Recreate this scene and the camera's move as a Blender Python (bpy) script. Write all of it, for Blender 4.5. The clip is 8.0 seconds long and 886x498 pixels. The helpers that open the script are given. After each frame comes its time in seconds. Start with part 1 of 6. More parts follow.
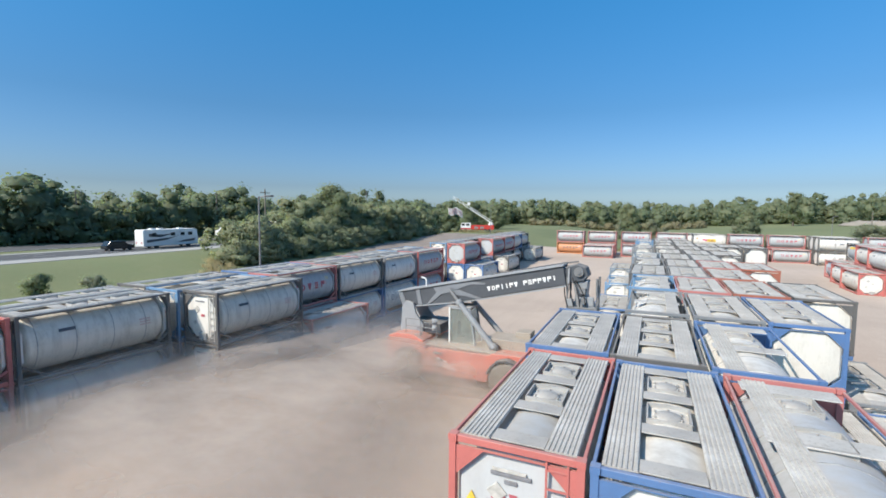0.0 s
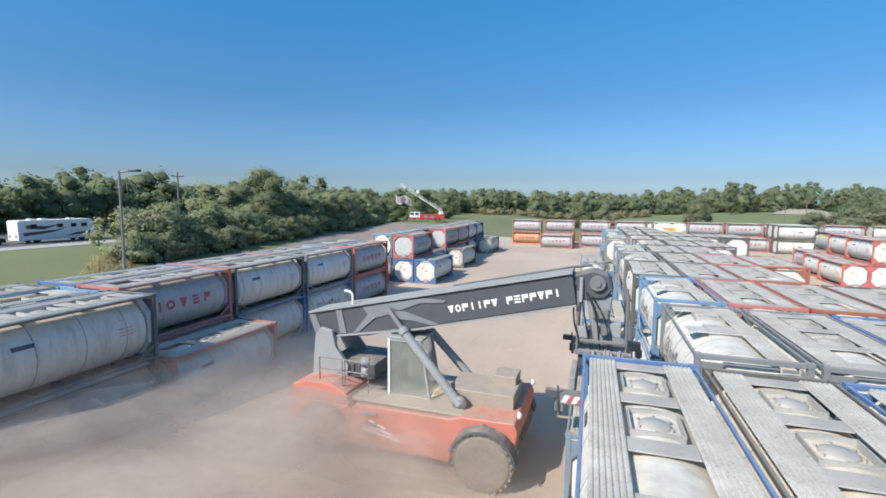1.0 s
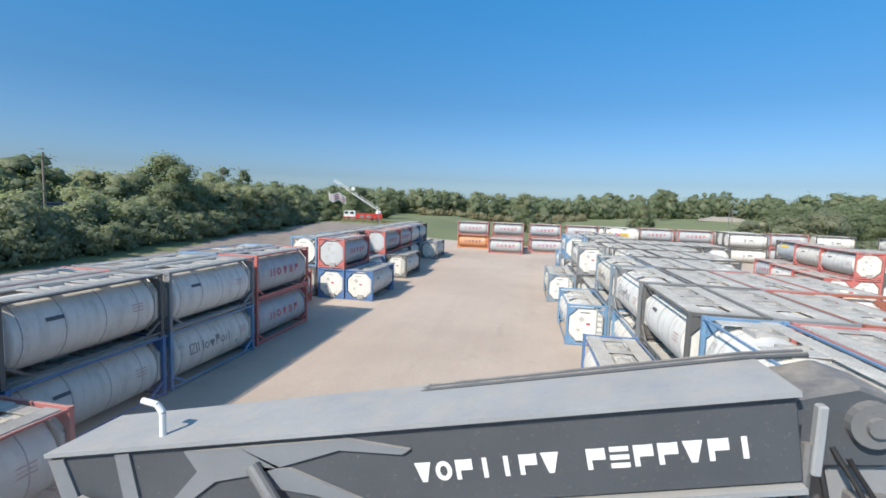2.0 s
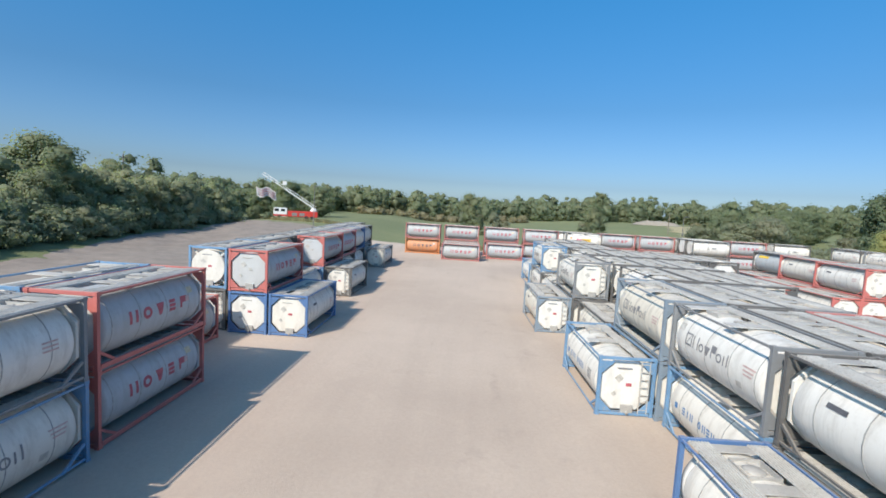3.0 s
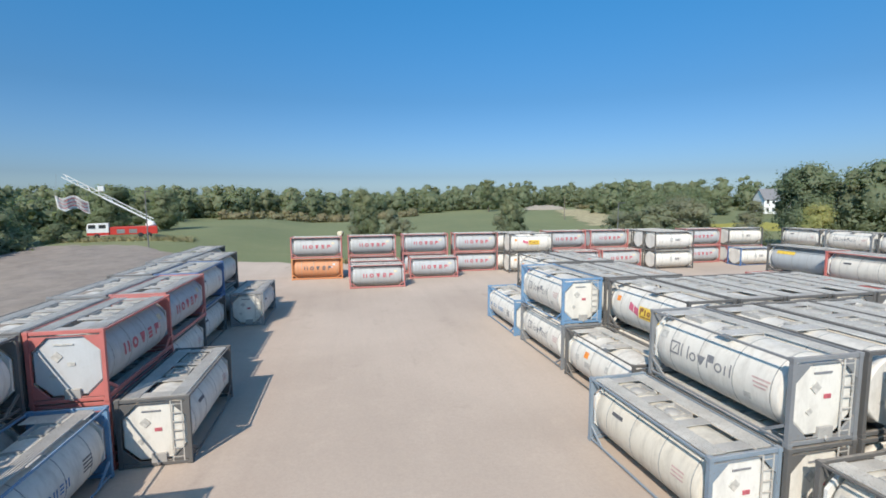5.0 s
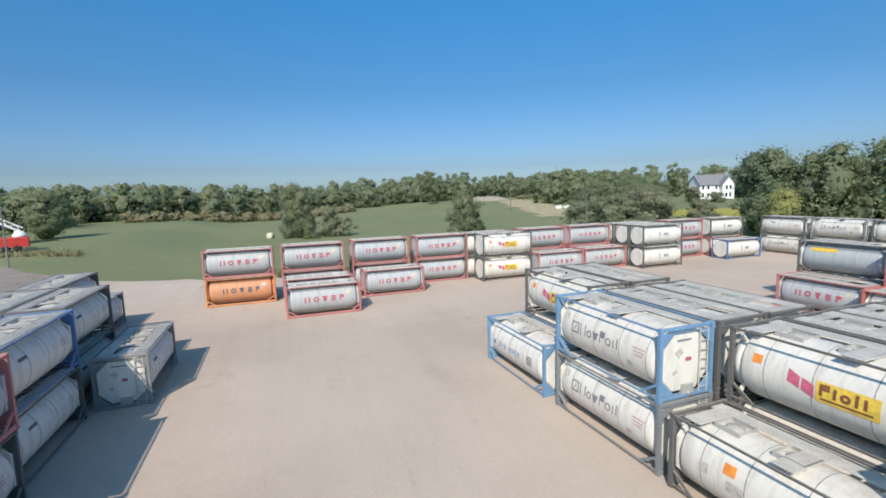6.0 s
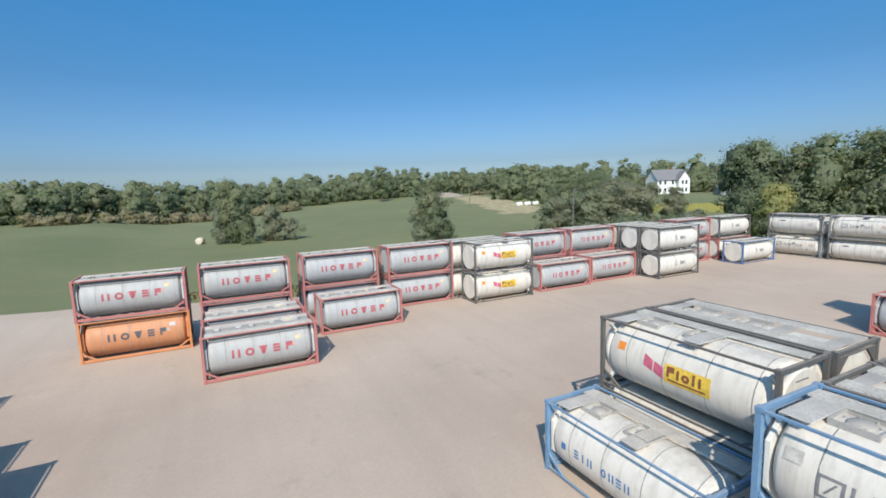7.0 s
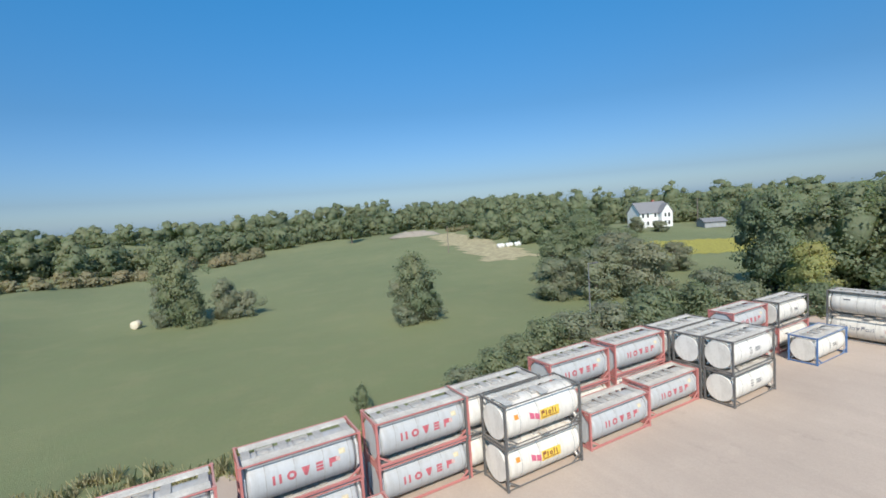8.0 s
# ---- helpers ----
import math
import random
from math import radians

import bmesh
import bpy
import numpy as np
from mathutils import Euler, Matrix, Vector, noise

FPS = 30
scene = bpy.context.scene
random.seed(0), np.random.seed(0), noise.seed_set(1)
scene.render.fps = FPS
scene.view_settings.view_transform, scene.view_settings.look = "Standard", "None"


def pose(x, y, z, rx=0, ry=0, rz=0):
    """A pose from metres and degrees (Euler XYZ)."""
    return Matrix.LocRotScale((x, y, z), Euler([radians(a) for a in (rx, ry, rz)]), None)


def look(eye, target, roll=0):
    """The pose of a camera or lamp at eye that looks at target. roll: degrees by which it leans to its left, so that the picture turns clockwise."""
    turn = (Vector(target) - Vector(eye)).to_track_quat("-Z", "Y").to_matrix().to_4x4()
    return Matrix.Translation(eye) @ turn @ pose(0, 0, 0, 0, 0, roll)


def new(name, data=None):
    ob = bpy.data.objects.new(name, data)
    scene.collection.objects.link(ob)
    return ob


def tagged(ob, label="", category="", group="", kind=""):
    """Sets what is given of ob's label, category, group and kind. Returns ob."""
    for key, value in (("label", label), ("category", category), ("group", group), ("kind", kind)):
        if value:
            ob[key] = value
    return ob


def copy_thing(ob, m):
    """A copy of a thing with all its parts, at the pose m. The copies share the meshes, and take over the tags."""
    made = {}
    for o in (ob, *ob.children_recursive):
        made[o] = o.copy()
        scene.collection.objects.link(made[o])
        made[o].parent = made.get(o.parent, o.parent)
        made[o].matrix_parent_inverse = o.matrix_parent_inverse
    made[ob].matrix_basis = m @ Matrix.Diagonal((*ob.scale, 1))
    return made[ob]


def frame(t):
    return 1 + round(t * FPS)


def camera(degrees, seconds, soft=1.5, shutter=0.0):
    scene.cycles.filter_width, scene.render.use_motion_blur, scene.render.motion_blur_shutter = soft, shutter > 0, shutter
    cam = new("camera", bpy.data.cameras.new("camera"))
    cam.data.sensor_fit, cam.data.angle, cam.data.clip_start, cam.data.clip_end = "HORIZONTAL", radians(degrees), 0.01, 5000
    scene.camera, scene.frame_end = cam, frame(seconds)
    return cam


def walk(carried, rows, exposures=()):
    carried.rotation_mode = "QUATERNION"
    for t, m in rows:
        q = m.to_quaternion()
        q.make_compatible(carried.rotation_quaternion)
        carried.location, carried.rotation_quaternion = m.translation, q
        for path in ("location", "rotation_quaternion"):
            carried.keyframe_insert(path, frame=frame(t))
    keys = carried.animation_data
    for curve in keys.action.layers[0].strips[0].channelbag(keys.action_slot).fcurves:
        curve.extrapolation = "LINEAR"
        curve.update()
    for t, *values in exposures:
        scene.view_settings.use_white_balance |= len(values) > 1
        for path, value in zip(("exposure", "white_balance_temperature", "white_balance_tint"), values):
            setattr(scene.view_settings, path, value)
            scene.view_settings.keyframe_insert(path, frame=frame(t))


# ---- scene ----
cam = camera(87.1, 8.0, soft=1.7)
PATH = [
    (0, (1.37, 3.499, 9.267), (0.517, 5.301, 9.108), 0.5),
    (0.5, (-0.354, 7.687, 9.026), (-1.113, 9.527, 8.835), 0.6),
    (1, (-2.147, 12.122, 8.776), (-2.798, 14.003, 8.576), 0.5),
    (1.5, (-3.929, 16.673, 8.544), (-4.452, 18.593, 8.349), 1.0),
    (2, (-5.667, 21.366, 8.449), (-6.055, 23.318, 8.257), 2.0),
    (2.2, (-6.387, 23.281, 8.398), (-6.72, 25.244, 8.211), 2.4),
    (3.3, (-10.22, 34.133, 8.594), (-10.26, 36.124, 8.409), 3.1),
    (3.5, (-10.755, 36.358, 8.621), (-10.742, 38.349, 8.437), 2.8),
    (4, (-12.014, 41.94, 8.817), (-11.867, 43.926, 8.633), 2.1),
    (4.5, (-13.07, 47.603, 9.094), (-12.8, 49.576, 8.91), 0.9),
    (4.7, (-13.39, 49.914, 9.273), (-13.075, 51.88, 9.082), 0.4),
    (5.8, (-14.156, 62.818, 9.949), (-13.553, 64.709, 9.704), -1.5),
    (6, (-13.929, 65.208, 9.958), (-13.277, 67.083, 9.714), -1.7),
    (6.5, (-13.35, 71.215, 10.045), (-12.576, 73.042, 9.792), -1.8),
    (7, (-12.413, 77.316, 10.104), (-11.56, 79.105, 9.837), -2.0),
    (7.3, (-11.935, 80.84, 10.396), (-11.015, 82.598, 10.146), -2.4),
    (7.5, (-10.949, 83.594, 11.335), (-10.023, 85.350, 11.090), -2.4),
    (7.8, (-9.424, 87.710, 14.281), (-8.466, 89.452, 14.065), -3.4),
    (8, (-8.306, 90.221, 16.698), (-7.332, 91.960, 16.527), -4.0),
]
walk(cam, [(t, look(eye, target, roll)) for t, eye, target, roll in PATH],
     exposures=[(0, 0.26), (2.2, 0.26), (3.5, 0.16), (4.5, 0.12), (6.0, 0.07), (7.5, 0.02), (8.0, 0.12)])

# world, sun and exposure
SUN_TO = Vector((-0.50, -0.83, 0.0)).normalized() * math.cos(radians(41)) + Vector((0, 0, math.sin(radians(41))))
world = bpy.data.worlds.new("world")
scene.world = world
world.use_nodes = True
wn, wl = world.node_tree.nodes, world.node_tree.links
sky = wn.new("ShaderNodeTexSky")
sky.sky_type, sky.sun_disc = "NISHITA", False
sky.sun_elevation, sky.sun_rotation = radians(41), math.atan2(SUN_TO.x, SUN_TO.y)
sky.air_density, sky.dust_density, sky.ozone_density, sky.altitude = 1.0, 1.3, 3.0, 0
wn["Background"].inputs["Strength"].default_value = 0.085
# the hazy air pales the sky's colour towards the horizon and deepens it higher up
up_dir, up_sep = wn.new("ShaderNodeTexCoord"), wn.new("ShaderNodeSeparateXYZ")
wl.new(up_dir.outputs["Generated"], up_sep.inputs[0])
air = wn.new("ShaderNodeValToRGB")
air.color_ramp.elements[0].position, air.color_ramp.elements[0].color = 0.0, (0.70, 0.90, 1.24, 1)
air.color_ramp.elements[1].position, air.color_ramp.elements[1].color = 0.46, (0.195, 0.74, 0.98, 1)
# overhead, out of view, brightened and made more neutral to lift the shadows
top = air.color_ramp.elements.new(0.95)
top.color = (0.74, 0.95, 1.02, 1)
low = air.color_ramp.elements.new(0.05)
low.color = (0.40, 0.51, 0.69, 1)
haze = air.color_ramp.elements.new(0.022)
haze.color = (0.54, 0.69, 0.92, 1)
step = air.color_ramp.elements.new(0.20)
step.color = (0.27, 0.50, 0.66, 1)
wl.new(up_sep.outputs[2], air.inputs[0])
tint = wn.new("ShaderNodeMix")
tint.data_type, tint.blend_type = "RGBA", "MULTIPLY"
tint.inputs[0].default_value = 1.0
double = wn.new("ShaderNodeMix")
double.data_type, double.blend_type = "RGBA", "ADD"
double.inputs[0].default_value = 1.0
wl.new(air.outputs[0], double.inputs[6]), wl.new(air.outputs[0], double.inputs[7])
wl.new(sky.outputs[0], tint.inputs[6]), wl.new(double.outputs[2], tint.inputs[7])
wl.new(tint.outputs[2], wn["Background"].inputs["Color"])
sun_data = bpy.data.lights.new("sun", "SUN")
sun_data.energy, sun_data.angle, sun_data.color = 4.8, radians(0.6), (1.0, 0.90, 0.785)
sun = new("sun", sun_data)
sun.matrix_world = look(SUN_TO * 200, (0, 0, 0))


# ---------------------------------------------------------------- materials
def material(name):
    m = bpy.data.materials.new(name)
    m.use_nodes = True
    nt = m.node_tree
    return m, nt, nt.nodes["Principled BSDF"]


def mix_rgb(nt, fac, a, b, mode="MIX"):
    n = nt.nodes.new("ShaderNodeMix")
    n.data_type, n.blend_type = "RGBA", mode
    for sock, v in ((n.inputs[0], fac), (n.inputs[6], a), (n.inputs[7], b)):
        if isinstance(v, (int, float)):
            sock.default_value = v
        elif isinstance(v, tuple):
            sock.default_value = (*v, 1) if len(v) == 3 else v
        else:
            nt.links.new(v, sock)
    return n.outputs[2]


def coords(nt, kind="Object", scale=(1, 1, 1)):
    c = nt.nodes.new("ShaderNodeTexCoord")
    mp = nt.nodes.new("ShaderNodeMapping")
    mp.inputs["Scale"].default_value = scale
    nt.links.new(c.outputs[kind], mp.inputs[0])
    return mp.outputs[0]


def world_pos(nt, scale=(1, 1, 1)):
    c = nt.nodes.new("ShaderNodeNewGeometry")
    mp = nt.nodes.new("ShaderNodeMapping")
    mp.inputs["Scale"].default_value = scale
    nt.links.new(c.outputs["Position"], mp.inputs[0])
    return mp.outputs[0]


def noise_tex(nt, vec, scale, detail=4, rough=0.6):
    n = nt.nodes.new("ShaderNodeTexNoise")
    n.inputs["Scale"].default_value, n.inputs["Detail"].default_value, n.inputs["Roughness"].default_value = scale, detail, rough
    nt.links.new(vec, n.inputs["Vector"])
    return n.outputs["Fac"]


def ramp(nt, fac, lo, hi):
    n = nt.nodes.new("ShaderNodeMapRange")
    n.inputs[1].default_value, n.inputs[2].default_value = lo, hi
    nt.links.new(fac, n.inputs[0])
    return n.outputs[0]


def times(nt, a, b, op="MULTIPLY"):
    n = nt.nodes.new("ShaderNodeMath")
    n.operation = op
    for sock, v in zip(n.inputs, (a, b)):
        if isinstance(v, (int, float)):
            sock.default_value = v
        else:
            nt.links.new(v, sock)
    return n.outputs[0]


def bump(nt, bsdf, height, strength, dist=0.02):
    b = nt.nodes.new("ShaderNodeBump")
    b.inputs["Strength"].default_value, b.inputs["Distance"].default_value = strength, dist
    nt.links.new(height, b.inputs["Height"])
    nt.links.new(b.outputs[0], bsdf.inputs["Normal"])


def up_facing(nt, lo=0.5, hi=0.95):
    g = nt.nodes.new("ShaderNodeNewGeometry")
    s = nt.nodes.new("ShaderNodeSeparateXYZ")
    nt.links.new(g.outputs["Normal"], s.inputs[0])
    return ramp(nt, s.outputs[2], lo, hi)


DUST = (0.42, 0.36, 0.29)


def painted(name, colour, wear=(0.20, 0.11, 0.06), wear_amount=0.3, dust=0.5, rough=0.5, metal=0.0, vary=0.12):
    """Weathered paint: mottled tone, chipped rusty wear and road dust that settles on upward faces."""
    m, nt, b = material(name)
    p = coords(nt)
    big, fine = noise_tex(nt, p, 0.9, 5), noise_tex(nt, p, 14, 6, 0.7)
    info = nt.nodes.new("ShaderNodeObjectInfo")
    tone = mix_rgb(nt, ramp(nt, big, 0.3, 0.75), tuple(c * (1 - vary) for c in colour), tuple(min(c * (1 + vary), 0.95) for c in colour))
    tone = mix_rgb(nt, times(nt, info.outputs["Random"], 0.22), tone, tuple(c * 0.72 + 0.03 for c in colour))
    worn = times(nt, ramp(nt, fine, 0.62 - 0.12 * wear_amount, 0.78), wear_amount * 1.6)
    tone = mix_rgb(nt, worn, tone, wear)
    settled = times(nt, times(nt, up_facing(nt), ramp(nt, noise_tex(nt, p, 2.6, 6), 0.25, 0.7)), dust)
    tone = mix_rgb(nt, settled, tone, DUST)
    nt.links.new(tone, b.inputs["Base Color"])
    b.inputs["Roughness"].default_value, b.inputs["Metallic"].default_value = rough, metal
    nt.links.new(ramp(nt, fine, -1.0, 1.3), b.inputs["Roughness"])
    bump(nt, b, fine, 0.15, 0.01)
    return m


def clad_tank(name, colour, dirt=0.35, metal=0.0):
    """Tank cladding: streaks of grime run down the sides, dust lies on the crown, patches differ in tone."""
    m, nt, b = material(name)
    p = coords(nt)
    streak = noise_tex(nt, coords(nt, scale=(2.6, 1.2, 0.35)), 1.4, 6, 0.7)
    patch = noise_tex(nt, p, 0.7, 3)
    fine = noise_tex(nt, p, 22, 4)
    blotch = noise_tex(nt, p, 3.1, 5, 0.7)
    info = nt.nodes.new("ShaderNodeObjectInfo")
    tone = mix_rgb(nt, ramp(nt, patch, 0.3, 0.7), tuple(c * 0.90 for c in colour), colour)
    tone = mix_rgb(nt, times(nt, ramp(nt, blotch, 0.52, 0.72), dirt * 0.8), tone, (colour[0] * 0.60, colour[1] * 0.56, colour[2] * 0.50))
    tone = mix_rgb(nt, times(nt, info.outputs["Random"], 0.5), tone, (colour[0] * 0.88, colour[1] * 0.82, colour[2] * 0.72))
    tone = mix_rgb(nt, times(nt, ramp(nt, streak, 0.48, 0.80), dirt), tone, (0.20, 0.17, 0.135))
    tone = mix_rgb(nt, times(nt, times(nt, up_facing(nt, 0.72, 1.0), ramp(nt, noise_tex(nt, p, 3.2, 6, 0.7), 0.3, 0.65)), 0.55), tone, (0.40, 0.35, 0.29))
    nt.links.new(tone, b.inputs["Base Color"])
    b.inputs["Metallic"].default_value = metal
    nt.links.new(ramp(nt, streak, -0.6, 1.3), b.inputs["Roughness"])
    bump(nt, b, times(nt, patch, fine, "ADD"), 0.12, 0.02)
    return m


def plain(name, colour, rough=0.6, metal=0.0, vary=0.25, scale=6.0, relief=True):
    m, nt, b = material(name)
    f = noise_tex(nt, coords(nt), scale, 6)
    nt.links.new(mix_rgb(nt, ramp(nt, f, 0.3, 0.7), tuple(c * (1 - vary) for c in colour), tuple(min(c * (1 + vary), 0.95) for c in colour)), b.inputs["Base Color"])
    b.inputs["Roughness"].default_value, b.inputs["Metallic"].default_value = rough, metal
    if relief:
        bump(nt, b, f, 0.1, 0.01)
    return m


def gravel_material(name, dark=(0.41, 0.325, 0.26), light=(0.555, 0.45, 0.365), soil=None):
    m, nt, b = material(name)
    p = world_pos(nt)
    huge, mid, fine = noise_tex(nt, p, 0.045, 4), noise_tex(nt, p, 0.5, 6, 0.7), noise_tex(nt, p, 9, 8, 0.75)
    # wheel tracks run along the aisle
    track = noise_tex(nt, world_pos(nt, (0.9, 0.045, 1)), 0.8, 4)
    tone = mix_rgb(nt, ramp(nt, huge, 0.3, 0.7), dark, light)
    tone = mix_rgb(nt, times(nt, ramp(nt, track, 0.45, 0.75), 0.20), tone, tuple(c * 0.80 for c in dark))
    tone = mix_rgb(nt, times(nt, ramp(nt, mid, 0.55, 0.8), 0.25), tone, tuple(min(c * 1.15, 0.9) for c in light))
    tone = mix_rgb(nt, times(nt, ramp(nt, fine, 0.40, 0.75), 0.30), tone, tuple(c * 0.62 for c in dark))
    tone = mix_rgb(nt, times(nt, ramp(nt, noise_tex(nt, p, 0.21, 5, 0.75), 0.60, 0.74), 0.35), tone, tuple(c * 0.62 for c in dark))
    # short dark scuffs left by turning wheels, sunk a little
    scuff = noise_tex(nt, world_pos(nt, (0.55, 0.16, 1)), 1.0, 3, 0.5)
    grit = noise_tex(nt, p, 1.6, 5, 0.8)
    tone = mix_rgb(nt, times(nt, times(nt, ramp(nt, scuff, 0.66, 0.76), ramp(nt, grit, 0.40, 0.62)), 0.5), tone, tuple(c * 0.66 for c in dark))
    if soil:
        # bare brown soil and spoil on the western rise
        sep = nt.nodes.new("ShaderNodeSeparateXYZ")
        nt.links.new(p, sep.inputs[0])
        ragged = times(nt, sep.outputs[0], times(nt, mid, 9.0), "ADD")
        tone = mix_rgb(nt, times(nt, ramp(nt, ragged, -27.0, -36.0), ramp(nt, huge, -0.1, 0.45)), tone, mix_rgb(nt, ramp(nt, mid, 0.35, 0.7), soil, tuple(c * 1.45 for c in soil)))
    nt.links.new(tone, b.inputs["Base Color"])
    b.inputs["Roughness"].default_value = 0.95
    bump(nt, b, fine, 0.5, 0.03)
    return m


def grass_material(name):
    m, nt, b = material(name)
    p = world_pos(nt)
    huge, mid, fine = noise_tex(nt, p, 0.018, 5), noise_tex(nt, p, 0.16, 6, 0.7), noise_tex(nt, p, 3.5, 8, 0.8)
    mown = noise_tex(nt, world_pos(nt, (0.05, 0.5, 1)), 0.7, 3)
    tone = mix_rgb(nt, ramp(nt, huge, 0.35, 0.65), (0.144, 0.164, 0.074), (0.203, 0.213, 0.098))
    tone = mix_rgb(nt, times(nt, ramp(nt, mown, 0.4, 0.7), 0.4), tone, (0.164, 0.198, 0.084))
    tone = mix_rgb(nt, times(nt, ramp(nt, mid, 0.5, 0.8), 0.5), tone, (0.26, 0.24, 0.12))
    tone = mix_rgb(nt, times(nt, ramp(nt, fine, 0.45, 0.75), 0.4), tone, (0.08, 0.11, 0.04))
    nt.links.new(tone, b.inputs["Base Color"])
    b.inputs["Roughness"].default_value = 0.9
    bump(nt, b, fine, 0.6, 0.15)
    return m


def leaf_material(name, dark, light):
    m, nt, b = material(name)
    g = nt.nodes.new("ShaderNodeNewGeometry")
    info = nt.nodes.new("ShaderNodeObjectInfo")
    clump = noise_tex(nt, world_pos(nt), 0.35, 3)
    tone = mix_rgb(nt, times(nt, times(nt, g.outputs["Random Per Island"], 0.45), 0.28, "ADD"), dark, light)
    tone = mix_rgb(nt, times(nt, ramp(nt, clump, 0.4, 0.7), 0.35), tone, tuple(c * 0.75 for c in dark))
    tone = mix_rgb(nt, times(nt, info.outputs["Random"], 0.35), tone, (light[0] * 1.0, light[1] * 1.0, light[2] * 0.8))
    sprigs = noise_tex(nt, world_pos(nt), 2.4, 6, 0.8)
    tone = mix_rgb(nt, times(nt, ramp(nt, sprigs, 0.48, 0.64), 0.4), tone, tuple(c * 1.25 for c in light))
    stand = noise_tex(nt, world_pos(nt), 0.07, 2)
    tone = mix_rgb(nt, times(nt, ramp(nt, stand, 0.48, 0.62), 0.45), tone, (light[0] * 1.2, light[1] * 1.05, light[2] * 1.0))
    nt.links.new(tone, b.inputs["Base Color"])
    b.inputs["Roughness"].default_value = 0.65
    tr = nt.nodes.new("ShaderNodeBsdfTranslucent")
    nt.links.new(mix_rgb(nt, 0.5, tone, (light[0] * 1.3, light[1] * 1.4, light[2] * 0.6)), tr.inputs["Color"])
    mixer = nt.nodes.new("ShaderNodeMixShader")
    mixer.inputs[0].default_value = 0.55
    nt.links.new(b.outputs[0], mixer.inputs[1])
    nt.links.new(tr.outputs[0], mixer.inputs[2])
    nt.links.new(mixer.outputs[0], nt.nodes["Material Output"].inputs["Surface"])
    return m


RED = painted("red_frame_paint", (0.51, 0.150, 0.130), wear_amount=0.35)
PINK = painted("faded_red_frame_paint", (0.48, 0.175, 0.16), wear_amount=0.35, dust=0.6)
BRICK = painted("rust_red_frame_paint", (0.36, 0.12, 0.075), wear_amount=0.5)
ORANGE = painted("orange_paint", (0.62, 0.25, 0.10), wear_amount=0.25)
BLUE = painted("blue_frame_paint", (0.135, 0.275, 0.45), wear=(0.30, 0.29, 0.27), wear_amount=0.85, vary=0.2)
PALE_BLUE = painted("chalky_blue_frame_paint", (0.21, 0.265, 0.32), wear_amount=0.5, dust=0.6)
NAVY = painted("navy_frame_paint", (0.085, 0.175, 0.36), wear_amount=0.35)
DARK = painted("dark_grey_frame_paint", (0.115, 0.112, 0.108), wear=(0.22, 0.17, 0.12), wear_amount=0.45, dust=0.6)
GREY = painted("grey_frame_paint", (0.21, 0.22, 0.23), wear=(0.20, 0.15, 0.10), wear_amount=0.45, dust=0.6)
WHITE_TANK = clad_tank("white_tank_cladding", (0.74, 0.72, 0.675), 0.42)
CREAM_TANK = clad_tank("cream_tank_cladding", (0.70, 0.66, 0.58), 0.5)
GREY_TANK = clad_tank("grey_tank_cladding", (0.46, 0.48, 0.50), 0.35)
SLATE_TANK = clad_tank("slate_tank_cladding", (0.48, 0.51, 0.53), 0.3)
ORANGE_TANK = clad_tank("orange_tank_cladding", (0.63, 0.285, 0.14), 0.45)
END_WHITE = clad_tank("white_end_cladding", (0.78, 0.77, 0.73), 0.42)
END_GREY = clad_tank("grey_end_cladding", (0.55, 0.57, 0.59), 0.25)
ALUMINIUM = painted("grimy_aluminium", (0.57, 0.545, 0.50), wear=(0.24, 0.22, 0.19), wear_amount=0.8, dust=0.55, rough=0.6, metal=0.1, vary=0.25)
SEAM = plain("dirty_cladding_seam", (0.34, 0.33, 0.31), 0.7, vary=0.4, relief=False)
LID = painted("grey_lid", (0.40, 0.385, 0.36), wear=(0.14, 0.12, 0.10), wear_amount=0.6, dust=0.5, vary=0.3)
BLACK = plain("black_rubber", (0.02, 0.02, 0.021), 0.7)
MARK_RED = plain("red_marking", (0.44, 0.105, 0.125), 0.7, relief=False)
MARK_PINK = plain("pink_red_marking", (0.55, 0.12, 0.19), 0.7, relief=False)
MARK_DARK = plain("dark_marking", (0.10, 0.10, 0.11), 0.6, relief=False)
MARK_GREY = plain("thin_grey_marking", (0.20, 0.20, 0.21), 0.6, relief=False)
STAIN = plain("grey_stuck_patch", (0.47, 0.45, 0.41), 0.7, vary=0.3, relief=False)
MARK_BROWN = plain("brown_marking", (0.21, 0.08, 0.035), 0.6, relief=False)
MARK_BLUE = plain("blue_marking", (0.06, 0.18, 0.38), 0.6, relief=False)
MARK_YELLOW = plain("yellow_marking", (0.74, 0.50, 0.07), 0.6, relief=False)
MARK_PALE = plain("faded_yellow_marking", (0.58, 0.50, 0.33), 0.7, relief=False)
MARK_ORANGE = plain("orange_placard", (0.80, 0.26, 0.04), 0.6, relief=False)
MARK_FADED = plain("faded_marking", (0.52, 0.36, 0.33), 0.7, relief=False)
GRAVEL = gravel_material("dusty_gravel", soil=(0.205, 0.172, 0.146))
GRASS = grass_material("mown_field_grass")


# ---------------------------------------------------------------- mesh helpers
def link_mesh(name, bm, mat):
    me = bpy.data.meshes.new(name)
    bm.to_mesh(me)
    bm.free()
    if mat:
        me.materials.append(mat)
    return me


